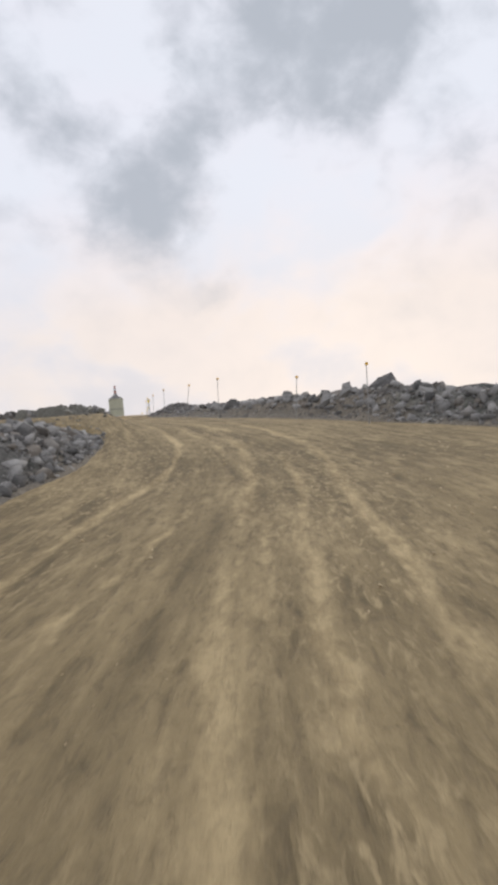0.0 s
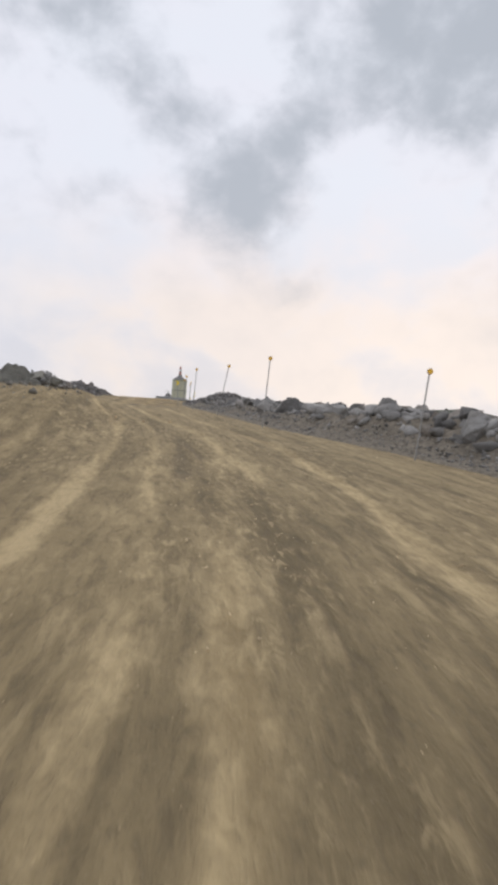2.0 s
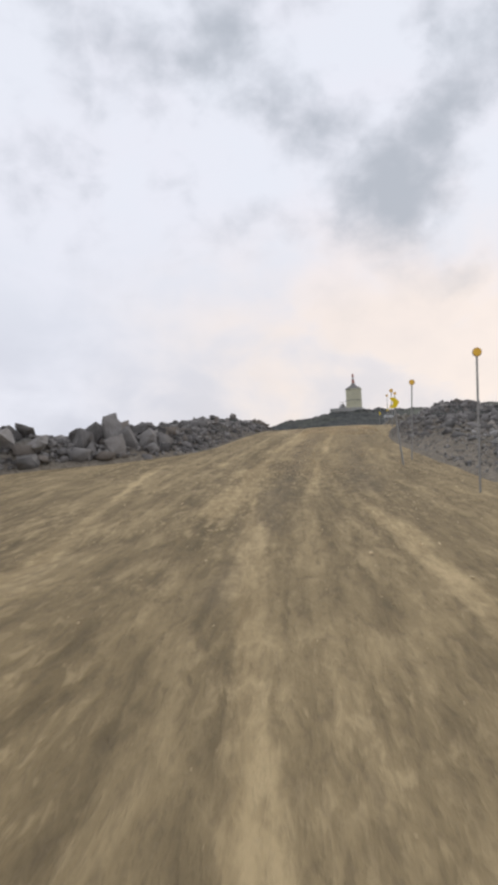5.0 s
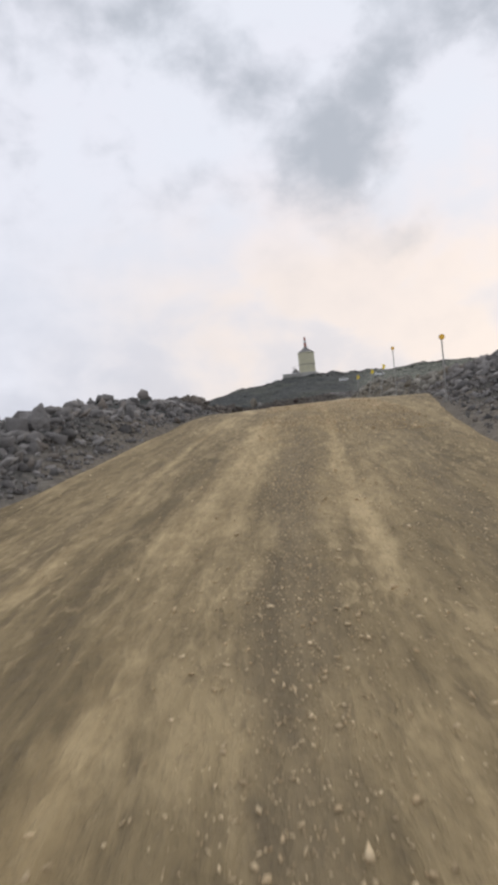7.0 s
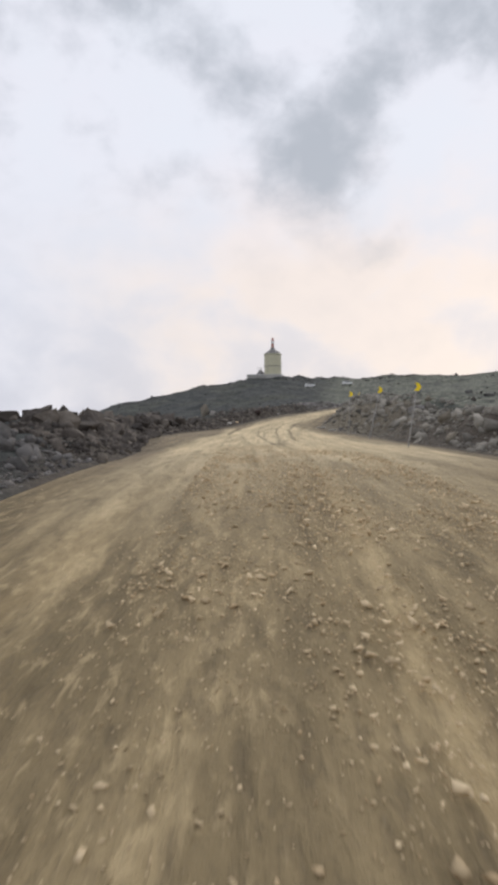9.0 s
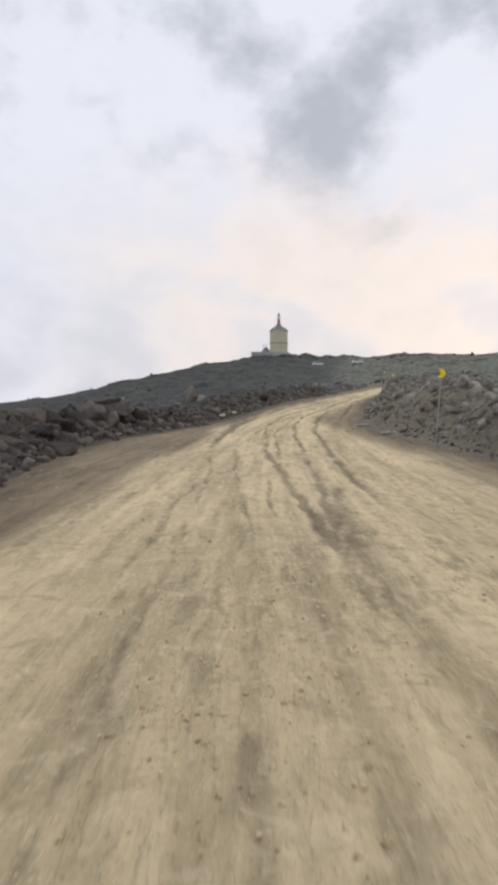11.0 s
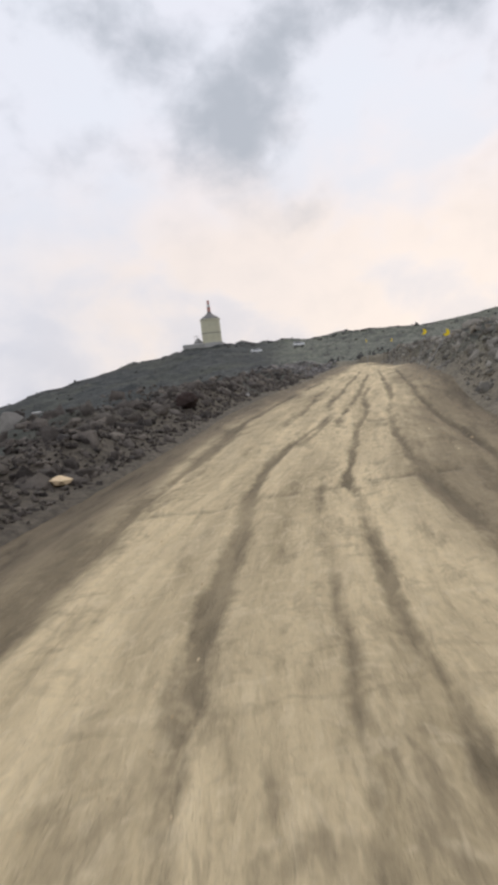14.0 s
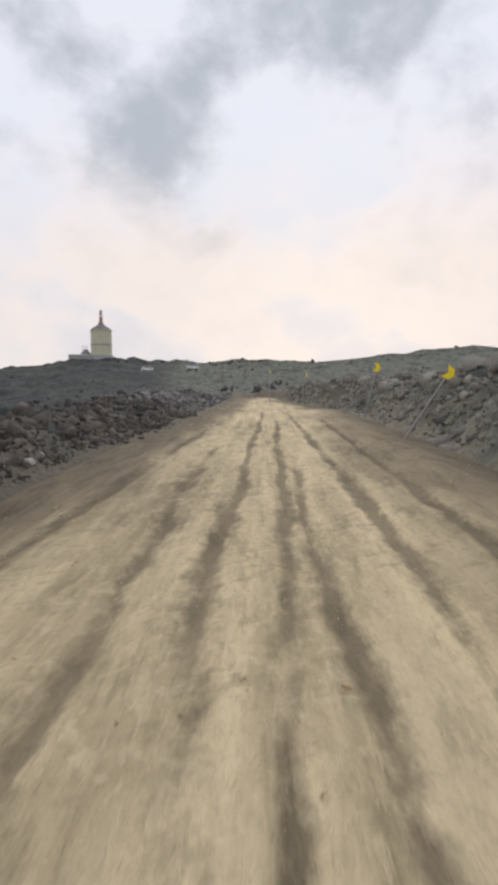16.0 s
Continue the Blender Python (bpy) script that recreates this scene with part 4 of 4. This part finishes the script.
parked_van(32.6, 381.0, 12, "white van parked on the slope below the tower")
parked_van(36.0, 389.0, 150, "white van parked further up below the tower")
parked_van(50.6, 381.0, 5, "white van parked apart on the slope")

# ---------------- reflector poles and chevron signs ----------------


def reflector_pole(x, y, height, lean_x, lean_y):
    z = stand(x, y)
    ob = new("reflector_pole")
    ob.matrix_world = Matrix.Translation((x, y, z)) @ Euler((lean_y, lean_x, 0)).to_matrix().to_4x4()
    tagged(ob, "thin steel marker pole with a round amber reflector beside the road", "marker pole", "marker poles along the road")
    part("pole", tube(bmesh.new(), -0.35, height - 0.05, 0.018, 0.017, 10), STEEL, ob)
    disc = part("reflector", tube(bmesh.new(), -0.014, 0.014, 0.066, 0.066, 20), AMBER, ob, "round amber reflector")
    disc.matrix_local = Matrix.Translation((0, -0.035, height)) @ Euler((radians(90), 0, 0)).to_matrix().to_4x4()
    rim = part("rim", tube(bmesh.new(), -0.010, 0.010, 0.074, 0.074, 20), STEEL, disc)
    rim.matrix_local = Matrix.Translation((0, 0, -0.012))
    return ob


for x, y, hgt, lx, ly in ((13.0, 16.5, 2.3, 0.03, 0), (10.6, 23.3, 2.4, 0.05, 0), (9.8, 30.0, 2.1, 0.10, 0.02), (7.4, 37.4, 2.4, 0.05, 0), (6.55, 44.9, 2.3, 0.15, 0.12),
                          (5.75, 51.2, 2.25, 0.03, 0.0), (5.45, 57.5, 2.0, 0.05, 0.0), (5.75, 66.0, 1.9, 0.02, 0.0), (6.6, 73.2, 1.72, 0.01, 0.0), (7.05, 83.0, 1.92, 0.0, 0.0)):
    reflector_pole(x, y, hgt, lx, ly)


def chevron_sign(x, y, height, lean, face):
    ob = new("chevron_sign")
    ob.matrix_world = Matrix.Translation((x, y, stand(x, y))) @ Euler((0, 0, radians(face))).to_matrix().to_4x4() @ Euler((0, lean, 0)).to_matrix().to_4x4()
    tagged(ob, "leaning steel post with a yellow arrow-shaped curve sign", "road sign", "curve signs along the road")
    part("post", tube(bmesh.new(), -0.3, height, 0.022, 0.022, 10), STEEL, ob)
    bm = bmesh.new()
    pts = [(-0.095, 0.125), (0.04, 0.125), (0.125, 0.0), (0.04, -0.125), (-0.095, -0.125), (-0.013, 0.0)]
    front = [bm.verts.new((a, -0.045, b)) for a, b in pts]
    back = [bm.verts.new((a, -0.027, b)) for a, b in pts]
    for ring in ((0, 1, 2, 5), (5, 2, 3, 4)):
        bm.faces.new([front[i] for i in ring])
        bm.faces.new([back[i] for i in reversed(ring)])
    for i in range(6):
        j = (i + 1) % 6
        bm.faces.new((front[j], front[i], back[i], back[j]))
    bmesh.ops.recalc_face_normals(bm, faces=bm.faces)
    arrow = part("arrow_plate", bm, YELLOW, ob, "yellow arrow plate")
    arrow.matrix_local = Matrix.Translation((0, 0, height - 0.05))
    return ob


for x, y, hgt, ln, fc in ((5.1, 56.3, 1.55, -0.1, 5), (7.75, 92.3, 1.95, 0.16, 8), (8.0, 100.0, 2.2, 0.22, 5), (8.1, 106.4, 2.2, 0.06, 0),
                          (12.97, 138.7, 1.60, 0.58, -20), (14.85, 144.7, 1.65, 0.25, -20), (18.5, 159.6, 1.9, -0.1, 50), (20.1, 172.0, 2.3, 0.0, 55)):
    chevron_sign(x, y, hgt, ln, fc)


# ---------------- stones that stand out ----------------
def shaped_stone(name, seed, material, points=26, flat=0.8, peak=0.0):
    return shape_mesh(name, rock_shape(np.random.default_rng(seed), points, flat, peak, 0.06, 3), material)


slim = shaped_stone("boulder", 101, TANROCK, 30, 1.0, 0.2)
boulder(slim, -1.12, 130.0, (0.82, 0.66, 1.75), (0.05, 0.1, 0.4), 0.24, "tall pale-sided stone standing upright beside the road")
for x, y, size, seed in ((-0.55, 130.4, 1.15, 111), (-1.9, 129.4, 1.0, 112), (0.3, 130.6, 0.9, 113), (-3.3, 113.0, 1.55, 114), (-2.6, 118.5, 1.2, 115), (-3.8, 121.6, 1.9, 153), (-2.7, 123.2, 1.5, 154), (-1.5, 124.6, 1.1, 155), (-2.2, 105.0, 1.3, 116),
                         (-3.0, 98.5, 1.5, 117), (-2.6, 90.5, 1.4, 118), (-2.4, 84.0, 1.3, 119), (-2.6, 69.6, 1.5, 120), (-2.2, 66.0, 1.3, 121), (-4.0, 72.5, 1.6, 122),
                         (17.0, 47.7, 1.7, 123), (15.3, 57.0, 1.1, 124), (12.2, 59.8, 1.1, 125), (12.9, 67.6, 1.2, 126), (-1.3, 44.6, 0.7, 142), (-2.0, 44.9, 0.8, 143),
                         (-8.1, 62.5, 1.4, 129), (-10.5, 61.0, 1.5, 130), (-5.5, 63.5, 1.2, 131), (-6.7, 62.2, 1.3, 145), (-9.3, 61.4, 1.5, 146), (-4.3, 63.9, 1.3, 147), (-3.3, 64.6, 1.1, 148), (10.6, 87.0, 1.3, 132), (11.2, 95.5, 1.2, 133), (10.8, 103.0, 1.1, 134)):
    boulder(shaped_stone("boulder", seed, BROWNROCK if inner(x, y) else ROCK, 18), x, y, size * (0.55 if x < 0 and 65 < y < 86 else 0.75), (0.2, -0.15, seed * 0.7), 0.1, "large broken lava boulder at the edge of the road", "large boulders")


def lava_mound(x, y, half_x, half_y, height):
    """A broad, lumpy hump of lava with a slope of scree to its road side."""
    n, k = 120, 70
    q, w = np.meshgrid(np.linspace(-1.25, 1.7, n), np.linspace(-1.2, 1.2, k))
    X, Y = x + q * half_x, y + w * half_y
    far = np.hypot(np.where(q > 0.35, 0.35 + (q - 0.35) * 0.80, q), w) + 0.16 * fbm(X * 0.7, Y * 0.7, 3, 141)
    body = smooth(1.0, 0.42, far) * (1 + 0.55 * fbm(X * 0.55 + 3, Y * 0.6, 2, 145))
    craggy = np.abs(fbm(X * 1.5, Y * 1.7, 4, 147))
    H = height * body + smooth(0.04, 0.3, body) * (0.50 * craggy - 0.10 + 0.22 * fbm(X * 4, Y * 4, 3, 149)) * (1 - 0.6 * smooth(0.5, 1.0, q))
    base = np.where(outside(X, Y) < 0.2, road_height(X, Y), ground_height(X, Y))
    me, _ = mesh_grid("lava_mound", X, Y, base - 0.12 + H, MOUND, False)
    return tagged(new("lava_mound", me), "rugged grey-brown lava mound with lichen beside the road", "rock outcrop")


lava_mound(-1.5, 37.4, 2.55, 1.5, 0.58)
r = np.random.default_rng(52)
foot = []
for _ in range(420):                                          # stones fallen round the mound
    x, y = float(r.uniform(-4, 1.9)), float(r.uniform(31.5, 38.5))
    if r.uniform() < 0.8 - 0.35 * max(x, 0) + 0.5 * float(vnoise(np.array(x * 0.8), np.array(y * 0.6), 33)):
        foot.append((x, y, float(min(0.05 + 0.05 * r.pareto(2.2), 0.34))))
crown = [(float(r.uniform(-3.5, 1.1)), float(37.4 + r.uniform(-0.75, 0.75)), float(min(0.16 + 0.12 * r.pareto(2.0), 0.55))) for _ in range(130)]
heap("rubble", "broken pale grey lava rubble covering a mound", "rubble", crown, MIDDLE, PALELAVA, 54, sink=-0.12)
heap("rubble", "pinkish and grey stones scattered at the foot of a mound", "rubble", foot, MIDDLE, TANROCK, 53, sink=0.3)
for x, y, size, seed in ((-0.1, 37.2, 1.0, 127), (-2.3, 37.0, 1.1, 137), (0.6, 36.7, 0.5, 138), (-1.2, 36.4, 0.6, 139), (-3.5, 37.6, 1.2, 144)):
    boulder(shaped_stone("boulder", seed, MOUND, 18), x, y, size, (0.2, -0.15, seed * 0.7), 0.1, "grey-brown boulder bedded in a lava mound", "boulders of the mound", stand(x, y) + 0.16)


def block_stone(seed, material):
    """A squared-off block of stone, about 1 m across, with chipped faces."""
    rng = np.random.default_rng(seed)
    bm = bmesh.new()
    bmesh.ops.create_cube(bm, size=1.0)
    for q in bm.verts:
        q.co += Vector(rng.uniform(-0.3, 0.3, 3))
    bmesh.ops.bevel(bm, geom=bm.edges[:], offset=0.06, segments=1, affect="EDGES")
    bmesh.ops.triangulate(bm, faces=bm.faces)
    bmesh.ops.subdivide_edges(bm, edges=bm.edges[:], cuts=3, use_grid_fill=True)
    for q in bm.verts:
        q.co *= 1 + rng.normal() * 0.028
    bmesh.ops.triangulate(bm, faces=bm.faces)
    me = bpy.data.meshes.new("boulder")
    bm.to_mesh(me)
    bm.free()
    me.materials.append(material)
    return me


boulder(block_stone(135, BLOCKROCK), -5.1, 122.1, (2.3, 1.5, 1.5), (0.10, 0.12, 0.25), 0.40, "big square-edged lava block on top of the bank")
boulder(shaped_stone("boulder", 136, WEATHERED, 14, 0.9), -0.45, 129.6, (0.9, 0.7, 1.0), (0.1, 0.5, 0.9), 0.2, "pale-faced boulder leaning beside a standing stone")
peak = shaped_stone("boulder", 140, ROCK, 40, 1.0, 0.55)
boulder(peak, 19.2, 38.7, (2.4, 2.0, 2.7), (0.0, 0.2, 0.3), 0.3, "tall pointed grey boulder standing on the bank")
boulder(shaped_stone("boulder", 141, WEATHERED, 34, 1.0, 0.45), 17.6, 38.9, (1.5, 1.3, 1.7), (0.1, -0.1, 1.2), 0.3, "pale-faced grey boulder leaning against another")
boulder(shaped_stone("boulder", 150, RUST, 30), 3.6, 131.8, (0.78, 0.68, 0.68), (0.1, 0.05, 0.3), 0.42, "dark rust-red lava boulder at the roadside")
boulder(shaped_stone("boulder", 151, PALE, 20), 1.34, 120.9, (0.46, 0.38, 0.40), (0.3, 0.2, 0.5), 0.25, "small white stone at the edge of the road")
boulder(shaped_stone("boulder", 161, TAN, 18, 0.7), 1.85, 123.3, (0.46, 0.36, 0.34), (0.1, 0.2, 0.4), 0.25, "orange-tan stone lying among dark rubble")
for x, y, long in ((8.1, 116.9, 1.2), (8.25, 112.7, 0.9)):
    boulder(shaped_stone("boulder", 152, PALE, 24), x, y, (long, 0.26, 0.24), (0.0, 0.08, 0.15), 0.3, "long pale slab lying at the roadside", "pale slabs")
for x, y, z, size, seed in ((5.75, 138.4, 8.95, 0.33, 163), (5.45, 137.7, 8.9, 0.28, 164),
                            (5.2, 136.7, 8.83, 0.36, 165), (5.9, 139.2, 9.0, 0.25, 166), (4.9, 137.2, 8.96, 0.3, 167), (5.0, 135.8, 8.78, 0.3, 168)):
    boulder(shaped_stone("boulder", seed, PALE, 14, 0.7), x, y, size, (0.2, 0.1, seed), 0.2, "small white stone among dark rocks", "white stones", z)
for x, y, size, seed in ((-48.0, 334.0, 1.0, 170), (-14.3, 283.0, 0.8, 176), (-2.8, 272.0, 0.7, 177)):
    boulder(shaped_stone("boulder", seed, PALE, 14, 0.6), x, y, (3.0 * size, 1.6 * size, 1.4 * size), (0.1, 0.0, 0.3), 0.4, "pale block lying on the dark hillside", "pale blocks")
for x, y, size, seed in ((4.26, 36.2, 0.13, 171), (2.6, 35.6, 0.15, 172), (3.45, 35.2, 0.11, 173), (1.1, 38.6, 0.14, 174), (3.66, 39.7, 0.06, 175)):
    boulder(shaped_stone("boulder", seed, TAN, 12, 0.6), x, y, size, (0.1, 0.2, seed), 0.15, "small tan stone lying on the dirt road", "loose stones on the road")
